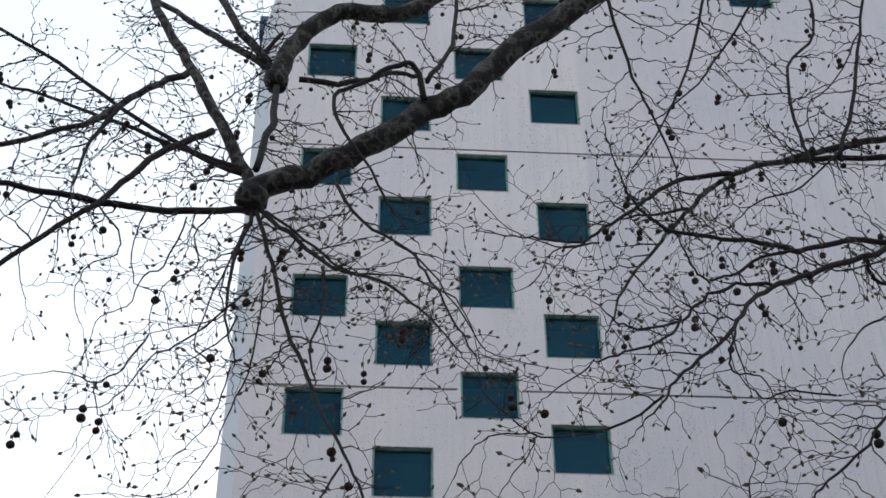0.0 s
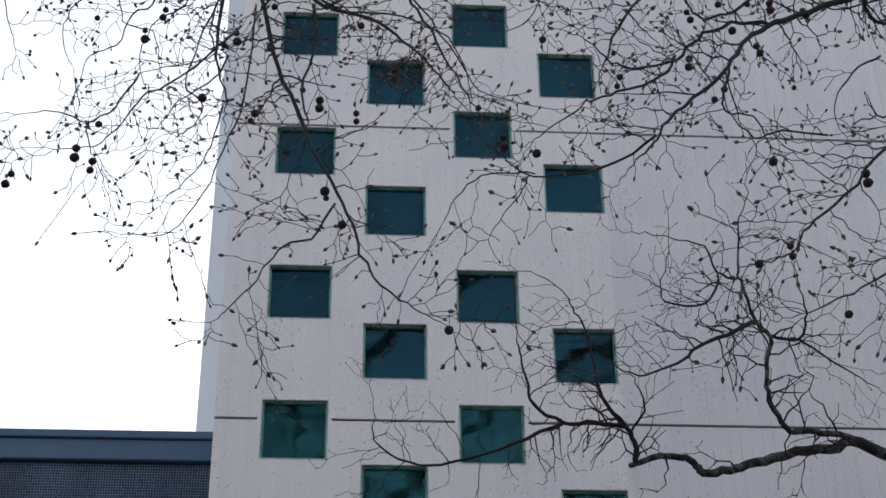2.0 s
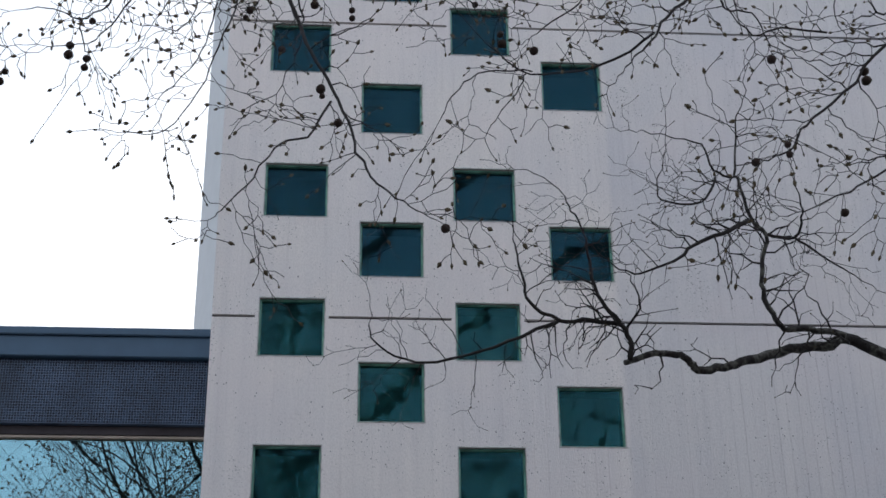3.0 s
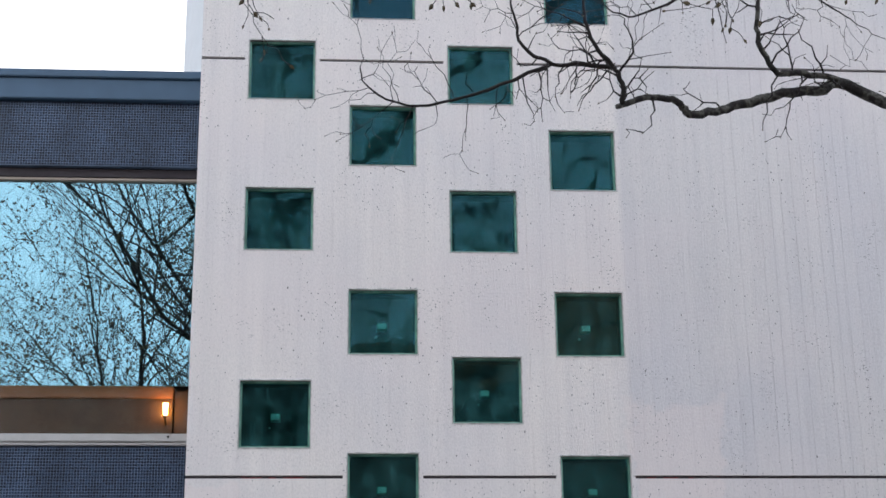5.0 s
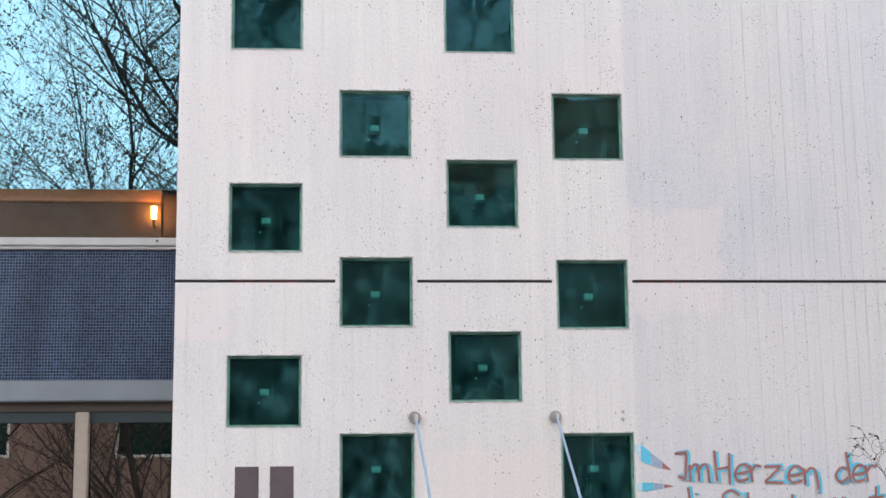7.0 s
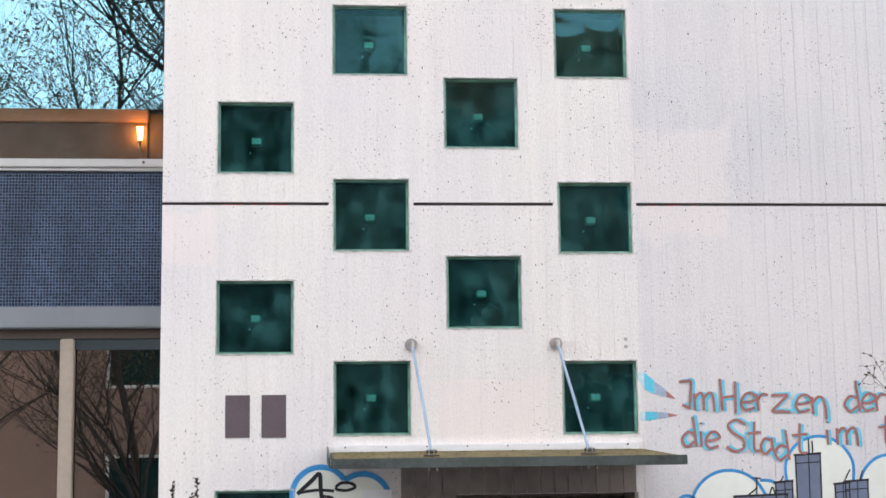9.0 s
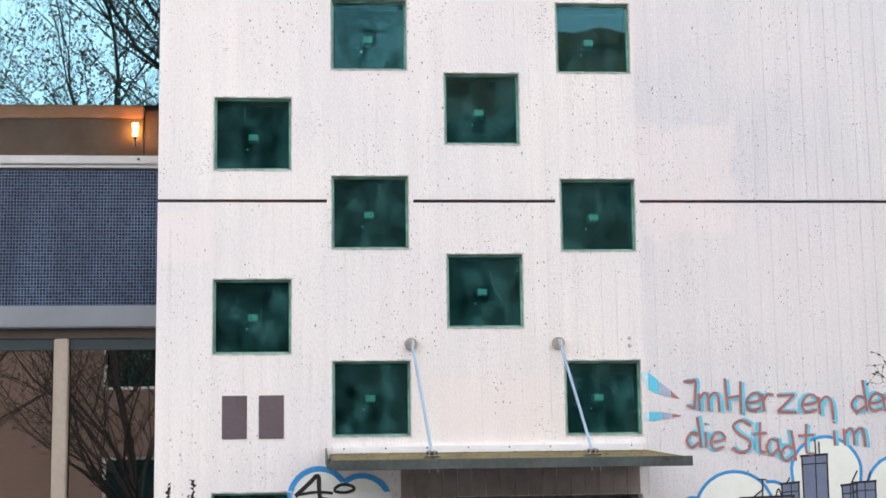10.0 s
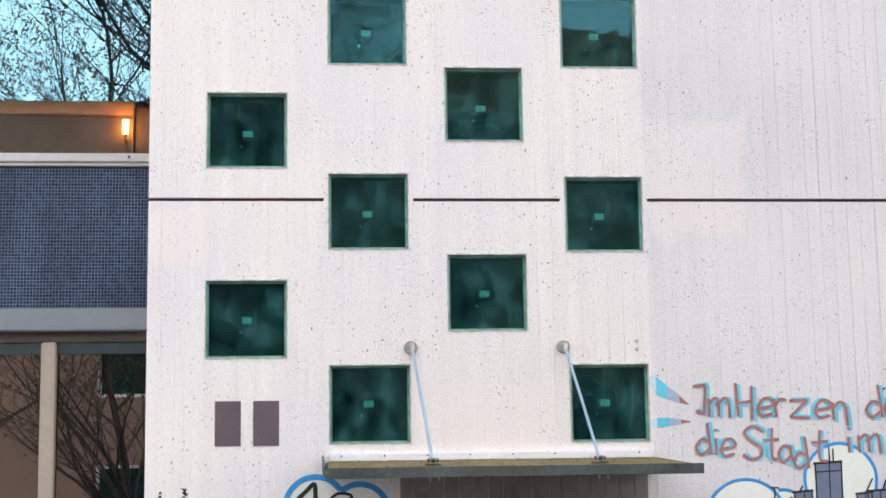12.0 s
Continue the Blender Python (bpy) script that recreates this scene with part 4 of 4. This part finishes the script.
bough([(-0.77, 6.63, 11.21), (-1.00, 6.69, 11.61), (-1.21, 6.74, 12.08), (-1.33, 6.80, 12.43)], 0.0451, 0.0360)
bough([(-0.69, 6.63, 10.96), (-0.68, 6.29, 10.18), (-0.72, 5.95, 9.39)], 0.0323, 0.0306)
bough([(-0.52, 6.63, 11.03), (-0.12, 6.74, 11.12), (0.18, 6.86, 11.39), (0.42, 6.97, 11.49)], 0.0284, 0.0215)
bough([(0.40, 5.70, 9.87), (0.34, 5.66, 10.14), (0.22, 5.62, 10.12), (-0.03, 5.59, 9.88), (-0.21, 5.55, 9.72), (-0.16, 5.51, 9.38), (-0.01, 5.48, 9.09), (0.20, 5.44, 8.56)], 0.0241, 0.0091)
bough([(0.42, 5.70, 10.05), (0.61, 5.91, 10.68), (0.68, 6.12, 11.66)], 0.0210, 0.0163)
bough([(-0.69, 5.95, 9.01), (-0.55, 5.81, 8.43), (-0.42, 5.68, 7.84), (-0.28, 5.54, 7.38), (-0.17, 5.41, 7.02), (-0.05, 5.27, 6.69), (0.05, 5.13, 6.34), (0.12, 5.00, 6.05), (0.21, 4.86, 5.86), (0.32, 4.73, 5.71), (0.44, 4.59, 5.55)], 0.0165, 0.0025)
bough([(-0.66, 5.95, 9.02), (-0.46, 5.81, 8.70), (-0.21, 5.67, 8.34), (-0.05, 5.52, 8.14), (0.21, 5.38, 7.92), (0.40, 5.24, 7.60), (0.57, 5.10, 7.24)], 0.0182, 0.0047)
bough([(-0.19, 5.78, 9.15), (-0.00, 5.61, 8.65), (0.28, 5.44, 8.28), (0.41, 5.27, 7.89), (0.55, 5.10, 7.42), (0.63, 4.93, 7.09)], 0.0131, 0.0050)
bough([(-0.72, 5.95, 8.99), (-0.79, 5.78, 8.42), (-0.78, 5.61, 7.85), (-0.69, 5.44, 7.42)], 0.0165, 0.0055)
bough([(-0.65, 5.61, 8.08), (-0.96, 5.47, 7.57), (-1.14, 5.34, 7.34), (-1.22, 5.20, 7.03), (-1.31, 5.07, 6.81), (-1.48, 4.93, 6.68)], 0.0071, 0.0032)
bough([(-0.57, 5.61, 8.25), (-0.59, 5.47, 7.45), (-0.67, 5.34, 7.00), (-0.75, 5.20, 6.61), (-0.88, 5.07, 6.29), (-1.03, 4.93, 6.19)], 0.0066, 0.0028)
bough([(-0.06, 5.10, 6.51), (-0.18, 5.02, 6.25), (-0.33, 4.93, 6.12), (-0.45, 4.84, 5.85), (-0.57, 4.76, 5.66)], 0.0074, 0.0032)
bough([(-0.23, 5.61, 8.26), (-0.20, 5.50, 7.90), (-0.27, 5.38, 7.43), (-0.22, 5.27, 7.13)], 0.0120, 0.0053)
bough([(-0.68, 6.63, 11.56), (-0.80, 6.63, 11.28), (-0.73, 6.63, 11.09)], 0.0168, 0.0244)
bough([(4.38, 6.63, 10.70), (4.05, 6.56, 10.56), (3.57, 6.49, 10.36), (3.19, 6.43, 10.17), (2.75, 6.36, 9.95), (2.46, 6.29, 9.67), (2.28, 6.22, 9.43), (2.09, 6.15, 9.14), (1.95, 6.09, 8.90), (1.70, 6.02, 8.51), (1.59, 5.95, 8.18)], 0.0359, 0.0080)  # right_a
bough([(4.30, 6.63, 10.45), (4.03, 6.57, 10.37), (3.51, 6.52, 10.27), (3.13, 6.46, 10.15)], 0.0314, 0.0228)
bough([(2.66, 6.29, 9.84), (2.34, 6.23, 9.74), (2.11, 6.18, 9.59), (1.88, 6.12, 9.32), (1.63, 6.06, 9.07), (1.44, 6.01, 8.89), (1.22, 5.95, 8.85)], 0.0220, 0.0083)
bough([(2.24, 6.12, 9.33), (1.93, 6.12, 9.25), (1.76, 6.12, 9.21)], 0.0139, 0.0069)
bough([(3.89, 6.12, 9.06), (3.62, 6.06, 9.02), (3.28, 6.01, 8.99), (2.88, 5.95, 8.84), (2.62, 5.89, 8.83), (2.28, 5.84, 8.82), (2.00, 5.78, 8.82), (1.83, 5.72, 8.90), (1.73, 5.67, 9.02), (1.69, 5.61, 9.05)], 0.0240, 0.0081)  # right_b
bough([(2.82, 5.78, 8.68), (2.57, 5.78, 8.60), (2.35, 5.78, 8.44), (2.19, 5.78, 8.41), (2.10, 5.78, 8.53), (2.05, 5.78, 8.75)], 0.0129, 0.0065)
bough([(3.74, 5.78, 8.82), (3.45, 5.70, 8.65), (3.08, 5.61, 8.46), (2.71, 5.52, 8.23), (2.48, 5.44, 8.07), (2.28, 5.35, 7.86), (2.15, 5.27, 7.61), (1.90, 5.18, 7.32), (1.72, 5.10, 7.09), (1.61, 5.01, 6.88), (1.49, 4.93, 6.72)], 0.0293, 0.0051)  # right_c
bough([(2.48, 5.44, 8.09), (2.25, 5.41, 8.06), (2.02, 5.38, 7.91), (1.88, 5.36, 7.73), (1.64, 5.33, 7.63), (1.49, 5.30, 7.64), (1.42, 5.27, 7.69)], 0.0134, 0.0057)
bough([(1.85, 5.27, 7.69), (1.75, 5.24, 7.51), (1.53, 5.20, 7.38), (1.35, 5.17, 7.29), (1.22, 5.13, 7.16), (1.02, 5.10, 6.97)], 0.0099, 0.0040)
bough([(2.10, 5.10, 7.48), (2.04, 5.10, 7.26), (2.05, 5.10, 7.17), (2.20, 5.10, 7.15), (2.26, 5.10, 6.99)], 0.0082, 0.0040)
bough([(3.26, 5.78, 8.63), (3.32, 5.87, 8.53), (3.53, 5.95, 8.55)], 0.0161, 0.0130)
bough([(3.20, 6.12, 9.78), (3.18, 6.21, 10.19), (3.25, 6.29, 11.02), (3.56, 6.38, 11.53), (3.63, 6.46, 12.28)], 0.0143, 0.0131)
bough([(3.39, 6.12, 9.88), (3.65, 6.23, 10.54), (3.92, 6.35, 11.52), (4.14, 6.46, 12.31)], 0.0180, 0.0131)
bough([(1.72, 5.61, 11.03), (1.83, 5.65, 10.28), (1.95, 5.69, 9.82), (2.07, 5.74, 9.44), (2.09, 5.78, 9.11)], 0.0149, 0.0049)
bough([(2.48, 5.61, 11.09), (2.26, 5.67, 10.27), (1.98, 5.72, 9.63), (1.80, 5.78, 9.36)], 0.0131, 0.0050)
bough([(2.89, 5.61, 11.11), (2.60, 5.67, 10.59), (2.33, 5.72, 10.16), (2.01, 5.78, 9.85)], 0.0131, 0.0052)
bough([(3.13, 4.93, 7.10), (2.81, 4.87, 6.81), (2.53, 4.82, 6.46), (2.28, 4.76, 6.23), (2.19, 4.70, 6.07), (2.03, 4.65, 5.95), (1.90, 4.59, 5.89)], 0.0105, 0.0034)
bough([(2.89, 4.93, 6.20), (2.59, 4.82, 5.96), (2.32, 4.70, 5.76), (2.07, 4.59, 5.61)], 0.0073, 0.0027)
bough([(-0.71, 5.70, 8.68), (-0.80, 5.66, 8.34), (-0.83, 5.62, 8.03), (-0.79, 5.58, 7.83), (-0.99, 5.54, 7.71), (-1.20, 5.50, 7.62)], 0.0080, 0.0030, 0.32)
bough([(-1.23, 5.70, 7.77), (-1.34, 5.66, 7.49), (-1.49, 5.62, 7.36), (-1.63, 5.58, 7.39), (-1.77, 5.54, 7.35)], 0.0070, 0.0030, 0.32)
bough([(-1.67, 5.75, 8.83), (-1.51, 5.71, 8.58), (-1.49, 5.67, 8.36), (-1.64, 5.63, 8.23), (-1.68, 5.59, 7.97), (-1.61, 5.55, 7.73)], 0.0070, 0.0030, 0.32)
bough([(-1.10, 5.70, 8.71), (-1.19, 5.66, 8.27), (-1.29, 5.62, 8.15), (-1.36, 5.58, 7.89), (-1.49, 5.54, 7.77), (-1.52, 5.50, 7.57)], 0.0070, 0.0030, 0.32)
bough([(-0.77, 5.65, 8.38), (-0.89, 5.61, 7.94), (-0.94, 5.57, 7.61), (-0.82, 5.53, 7.42), (-0.89, 5.49, 7.23), (-1.02, 5.45, 7.16)], 0.0070, 0.0030, 0.32)
bough([(-0.72, 5.60, 7.48), (-0.77, 5.56, 7.17), (-0.84, 5.52, 6.97), (-0.98, 5.48, 6.76)], 0.0060, 0.0030, 0.32)
bough([(-1.93, 5.70, 8.84), (-2.00, 5.66, 8.47), (-2.06, 5.62, 8.25), (-1.95, 5.58, 7.91)], 0.0060, 0.0030, 0.32)
bough([(-1.36, 5.75, 8.82), (-1.41, 5.71, 8.49), (-1.35, 5.67, 8.14), (-1.16, 5.63, 8.03), (-1.10, 5.59, 7.74)], 0.0060, 0.0030, 0.32)
bough([(-0.71, 5.60, 7.85), (-0.78, 5.56, 7.65), (-0.96, 5.52, 7.45), (-1.06, 5.48, 7.22)], 0.0070, 0.0030, 0.32)
bough([(-1.48, 5.60, 7.35), (-1.44, 5.56, 7.17), (-1.38, 5.52, 7.03)], 0.0060, 0.0030, 0.32)
bough([(-0.94, 5.80, 8.88), (-1.04, 5.76, 8.60), (-1.00, 5.72, 8.33), (-1.15, 5.68, 8.16), (-1.23, 5.64, 7.86), (-1.18, 5.60, 7.62)], 0.0070, 0.0030, 0.32)
bough([(2.91, 5.90, 7.62), (2.62, 5.86, 7.62), (2.43, 5.82, 7.53), (2.27, 5.78, 7.72), (2.26, 5.74, 7.95)], 0.0080, 0.0030, 0.32)
bough([(3.34, 5.90, 8.25), (3.12, 5.86, 8.08), (2.96, 5.82, 7.82), (2.94, 5.78, 7.58)], 0.0080, 0.0030, 0.32)
bough([(-0.61, 5.75, 8.83), (-0.28, 5.72, 8.50), (-0.06, 5.69, 8.30), (0.22, 5.66, 8.25), (0.53, 5.63, 8.10), (0.66, 5.60, 7.86), (0.71, 5.57, 7.55)], 0.0100, 0.0030, 0.8)
bough([(0.18, 5.50, 8.43), (0.42, 5.47, 8.14), (0.61, 5.44, 7.78), (0.73, 5.41, 7.51), (1.05, 5.38, 7.38)], 0.0070, 0.0030, 0.8)
bough([(1.65, 5.10, 7.00), (1.33, 5.07, 6.75), (0.97, 5.04, 6.68), (0.80, 5.01, 6.77), (0.59, 4.98, 7.01)], 0.0080, 0.0030, 0.8)
bough([(0.97, 5.00, 6.66), (0.73, 4.97, 6.63), (0.58, 4.94, 6.50), (0.49, 4.91, 6.31)], 0.0050, 0.0030, 0.8)
bough([(0.94, 5.00, 6.65), (0.87, 4.97, 6.50), (0.74, 4.94, 6.29)], 0.0050, 0.0030, 0.8)
bough([(1.55, 5.90, 8.79), (1.32, 5.87, 8.71), (1.06, 5.84, 8.77), (0.88, 5.81, 8.88), (0.70, 5.78, 9.14)], 0.0070, 0.0030, 0.8)
bough([(1.55, 5.90, 8.79), (1.24, 5.87, 8.68), (1.11, 5.84, 8.39), (0.93, 5.81, 8.26)], 0.0060, 0.0030, 0.8)
bough([(3.38, 6.10, 9.91), (3.06, 6.07, 9.54), (2.70, 6.04, 9.33), (2.47, 6.01, 9.08), (2.25, 5.98, 8.95)], 0.0090, 0.0030, 0.8)
bough([(3.53, 6.10, 8.91), (3.16, 6.07, 8.77), (2.87, 6.04, 8.93), (2.61, 6.01, 8.99), (2.46, 5.98, 8.76)], 0.0080, 0.0030, 0.8)
bough([(3.79, 6.10, 11.23), (3.50, 6.07, 10.66), (3.22, 6.04, 10.31), (3.18, 6.01, 9.87), (2.89, 5.98, 9.60)], 0.0080, 0.0030, 0.8)
knuckle((-0.73, 5.95, 9.13), 0.115, 21)
knuckle((-0.70, 6.63, 11.01), 0.095, 22)
end_tree(7.4, 150)

begin_tree((6.6, 10.2, 0), "bare zigzag-branched tree close to the tower wall", 1.55)
trunk_of([(6.6, 10.2, 0.0), (6.55, 10.2, 3.0), (6.65, 10.1, 6.0), (6.5, 10.1, 10.0)], 0.26, 0.08)
bough([(6.97, 10.10, 4.54), (5.90, 9.95, 5.59), (4.81, 9.80, 7.16)], 0.11, 0.0611, 0.05)
bough([(4.81, 9.80, 7.16), (4.47, 9.76, 7.22), (4.16, 9.71, 7.34), (4.01, 9.66, 7.26), (3.64, 9.61, 7.18), (3.28, 9.56, 7.07), (3.07, 9.52, 6.99), (2.84, 9.47, 6.94), (2.76, 9.42, 6.99), (2.53, 9.37, 7.02), (2.32, 9.32, 6.95), (2.22, 9.28, 6.90)], 0.0611, 0.0248, 0.12)  # low
bough([(2.27, 9.28, 6.92), (2.27, 9.24, 7.08), (2.21, 9.21, 7.18), (2.07, 9.18, 7.34), (1.99, 9.14, 7.51), (1.96, 9.11, 7.71), (1.93, 9.08, 7.92), (1.83, 9.04, 8.11), (1.77, 9.01, 8.23)], 0.0248, 0.0060)  # low_up
bough([(2.23, 9.28, 7.22), (1.97, 9.23, 7.23), (1.71, 9.19, 7.21), (1.48, 9.14, 7.33), (1.44, 9.10, 7.52), (1.38, 9.05, 7.70), (1.35, 9.01, 7.83)], 0.0252, 0.0063)
bough([(1.71, 9.28, 7.24), (1.31, 9.22, 7.04), (0.86, 9.17, 6.86), (0.51, 9.12, 6.82), (0.27, 9.06, 6.95), (0.23, 9.01, 7.07)], 0.0168, 0.0053)
bough([(4.10, 9.54, 7.28), (3.86, 9.52, 7.32), (3.62, 9.49, 7.31), (3.51, 9.47, 7.38), (3.43, 9.44, 7.62), (3.45, 9.42, 7.86), (3.50, 9.40, 8.12), (3.37, 9.37, 8.27), (3.31, 9.35, 8.59), (3.27, 9.32, 8.65), (3.30, 9.30, 8.91), (3.33, 9.28, 9.19)], 0.0344, 0.0083)
bough([(3.32, 9.28, 8.18), (3.08, 9.22, 8.02), (2.82, 9.17, 7.89), (2.63, 9.12, 7.71), (2.35, 9.06, 7.57), (2.15, 9.01, 7.59)], 0.0219, 0.0063)
bough([(3.48, 9.28, 8.06), (3.66, 9.19, 7.99), (3.72, 9.10, 8.12), (3.69, 9.01, 8.29)], 0.0174, 0.0065)
bough([(3.69, 9.28, 8.04), (3.88, 9.14, 7.77), (4.05, 9.01, 7.56)], 0.0131, 0.0054)
bough([(3.23, 9.27, 8.58), (3.06, 9.19, 8.61), (2.95, 9.10, 8.79), (2.67, 9.01, 8.80)], 0.0134, 0.0057)
bough([(3.09, 9.28, 8.58), (2.93, 9.19, 8.29), (2.58, 9.10, 8.25), (2.54, 9.01, 8.41)], 0.0134, 0.0056)
bough([(2.26, 9.28, 7.20), (2.34, 9.14, 7.30), (2.29, 9.01, 7.42)], 0.0126, 0.0062)
end_tree(15.5, 0, 0.40)

begin_tree((5.4, 10.9, 0), "bare twiggy shrub beside the tower wall", 0.8, "shrub", "shrub")
for k in range(3):
    bough([(5.4, 10.9, 0.0), (5.2 - 0.1 * k, 10.9 + 0.05 * k, 1.3), (4.95 - 0.12 * k, 10.95 + 0.04 * k, 2.2 + 0.1 * k), (4.62 - 0.05 * k, 11.0, 2.62 + 0.12 * k)], 0.009, 0.002, 0.4)
end_tree(5.0, 0)


def dry_weed(x, top, seed):
    rng = random.Random(seed)
    w = thing("dry_weed", "dried brown weed stalk in front of the wall", "weed", "dry weeds", at=(x, 11.7, 0))
    pts = [Vector((rng.gauss(0, 0.006), rng.gauss(0, 0.006), top * i / 9)) for i in range(10)]
    part("stalk", tube(pts, [0.008 - 0.0006 * i for i in range(10)], 6), TWIG, w)
    for i in range(14):
        z = top - rng.uniform(-0.01, 0.13)
        a = rng.uniform(0, 6.28)
        e = Vector((pts[-1].x, pts[-1].y, z))
        o = e + Vector((0.022 * math.cos(a), 0.022 * math.sin(a), 0.02))
        part("seed_head", tube([e, (e + o) / 2, o], [0.003, 0.009, 0.003], 5), BALL, w)


dry_weed(-0.89, 2.20, 1)
dry_weed(-1.08, 2.18, 2)
dry_weed(-0.92, 2.10, 3)

# ---- across the yard: house and tree that the panes mirror ----
house = thing("house", "long pinkish-brown rendered house with a brown roof edge", "house", at=(0, -14, 0))
hx, hy = 26.0, -14.0
wins = [(-22 + 4.2 * i, z) for i in range(11) for z in (1.2, 4.6, 7.8)]


def house_wall():
    xs = sorted({-hx, hx} | {a for x, _ in wins for a in (x, x + 1.5)})
    zs = sorted({0.0, 9.7} | {b for _, z in wins for b in (z, z + 1.7)})
    vs, fs = [], []
    for a, b in zip(xs, xs[1:]):
        for c, d in zip(zs, zs[1:]):
            hole = any(x < (a + b) / 2 < x + 1.5 and z < (c + d) / 2 < z + 1.7 for x, z in wins)
            if not hole:
                k = len(vs)
                vs += [(a, 0, c), (b, 0, c), (b, 0, d), (a, 0, d), (a, -0.3, c), (b, -0.3, c), (b, -0.3, d), (a, -0.3, d)]
                fs += [(k, k + 1, k + 2, k + 3), (k, k + 4, k + 5, k + 1), (k + 1, k + 5, k + 6, k + 2), (k + 2, k + 6, k + 7, k + 3), (k + 3, k + 7, k + 4, k)]
    return vs, fs


part("wall", house_wall(), PINK_RENDER, house)
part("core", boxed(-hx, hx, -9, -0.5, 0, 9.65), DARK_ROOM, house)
# Low wing and roof start are invented, to steer what the panes mirror.
part("coping", boxed(-hx - 0.1, -2.95, -9, 0.08, 9.705, 9.8), GREY_METAL, house, "thin metal coping on the added lower wing")
x0, x1 = -2.9, hx + 0.4
part("roof", ([(x0, 0.6, 9.71), (x1, 0.6, 9.71), (x1, 0.6, 9.96), (x0, 0.6, 9.96), (x0, -1.2, 12.6), (x1, -1.2, 12.6), (x1, -9, 12.6), (x0, -9, 12.6), (x0, -9, 9.71), (x1, -9, 9.71)],
              [(0, 1, 2, 3), (3, 2, 5, 4), (4, 5, 6, 7), (7, 6, 9, 8), (8, 9, 1, 0), (0, 3, 4, 7, 8), (1, 9, 6, 5, 2)]), ROOF_BROWN, house, "brown tiled roof")
one = None
for x, z in wins:
    if one is None:
        one = part("window", box(box(box(boxed(0, 0.08, -0.2, -0.1, 0, 1.7), 1.42, 1.5, -0.2, -0.1, 0, 1.7), 0.08, 1.42, -0.2, -0.1, 1.62, 1.7), 0.08, 1.42, -0.2, -0.1, 0, 0.08), WHITE_FRAME, house)
        pane = part("pane", boxed(0.08, 1.42, -0.16, -0.15, 0.08, 1.62), GREEN_PANE, one)
        one.location = (x, 0, z)
    else:
        o = new("window", one.data)
        o.parent, o.location = house, (x, 0, z)
        q = new("pane", pane.data)
        q.parent = o


def yard_tree(at, height, seed, spread, leafy=0.5, branchy=0.82):
    """A bare tree that keeps withered leaves."""
    rng = random.Random(seed)
    t = thing("yard_tree", "thin bare tree with a few withered leaves", "tree", "trees across the yard", at=at)
    wood, leaves = ([], []), ([], [])

    def limb(p, d, length, r, level):
        n = max(3, int(length / 0.35))
        pts = [p.copy()]
        for i in range(n):
            d = (d + Vector((rng.gauss(0, 0.10), rng.gauss(0, 0.10), rng.gauss(0, 0.06) + 0.03))).normalized()
            p = p + d * length / n
            pts.append(p.copy())
            if level and i > 0 and rng.random() < (branchy if level > 1 else branchy - 0.17):
                a = rng.uniform(0, 2 * math.pi)
                out = (d * 0.8 + spread * Vector((math.cos(a), math.sin(a), rng.uniform(-0.1, 0.5)))).normalized()
                limb(p, out, length * rng.uniform(0.35, 0.6), r * (1 - 0.6 * i / n) * 0.55, level - 1)
            if level < 2:
                for _ in range(2):
                    if rng.random() < leafy:
                        c = p + Vector((rng.gauss(0, 0.12), rng.gauss(0, 0.12), rng.gauss(0, 0.12)))
                        u = Vector((rng.gauss(0, 1), rng.gauss(0, 1), rng.gauss(0, 1))).normalized()
                        v = u.orthogonal().normalized()
                        s, k = rng.uniform(0.026, 0.056), len(leaves[0])
                        leaves[0].extend(tuple(c + q) for q in (-s * u, 0.6 * s * v, s * u, -0.6 * s * v))
                        leaves[1].append((k, k + 1, k + 2, k + 3))
        m = len(pts)
        tube(pts, [max(r * (1 - 0.7 * i / (m - 1)), 0.0042) for i in range(m)], 7 if level > 2 else 4, wood)
    if height > 6:
        limb(Vector(), Vector((0.03, 0.02, 1)), height, 0.085 if leafy > 0.1 else 0.2, 4)
    else:
        for k in range(11):
            a = rng.uniform(0, 2 * math.pi)
            limb(Vector((0, 0, 1.6)), Vector((0.9 * math.cos(a), 0.5 * math.sin(a), rng.uniform(0.15, 1.2))).normalized(), height * rng.uniform(0.6, 1), 0.035, 2)
        tube([Vector(), Vector((0.02, 0, 0.8)), Vector((0, 0, 1.65))], [0.12, 0.10, 0.11], 10, wood)
    part("trunk", wood, TWIG, t, "dark trunk and limbs")
    part("foliage", leaves, LEAF, t, "brown withered leaves", "stuff")


yard_tree((-3.7, -6.5, 0), 13.5, 3, 0.95, 0.8, 0.66)
yard_tree((-7.6, -7.5, 0), 8.2, 21, 0.95, 0.6, 0.5)
yard_tree((1.6, -7.0, 0), 15.0, 5, 0.8, 0.03, 0.5)
yard_tree((-3.1, -3.0, 0), 4.2, 12, 0.7)
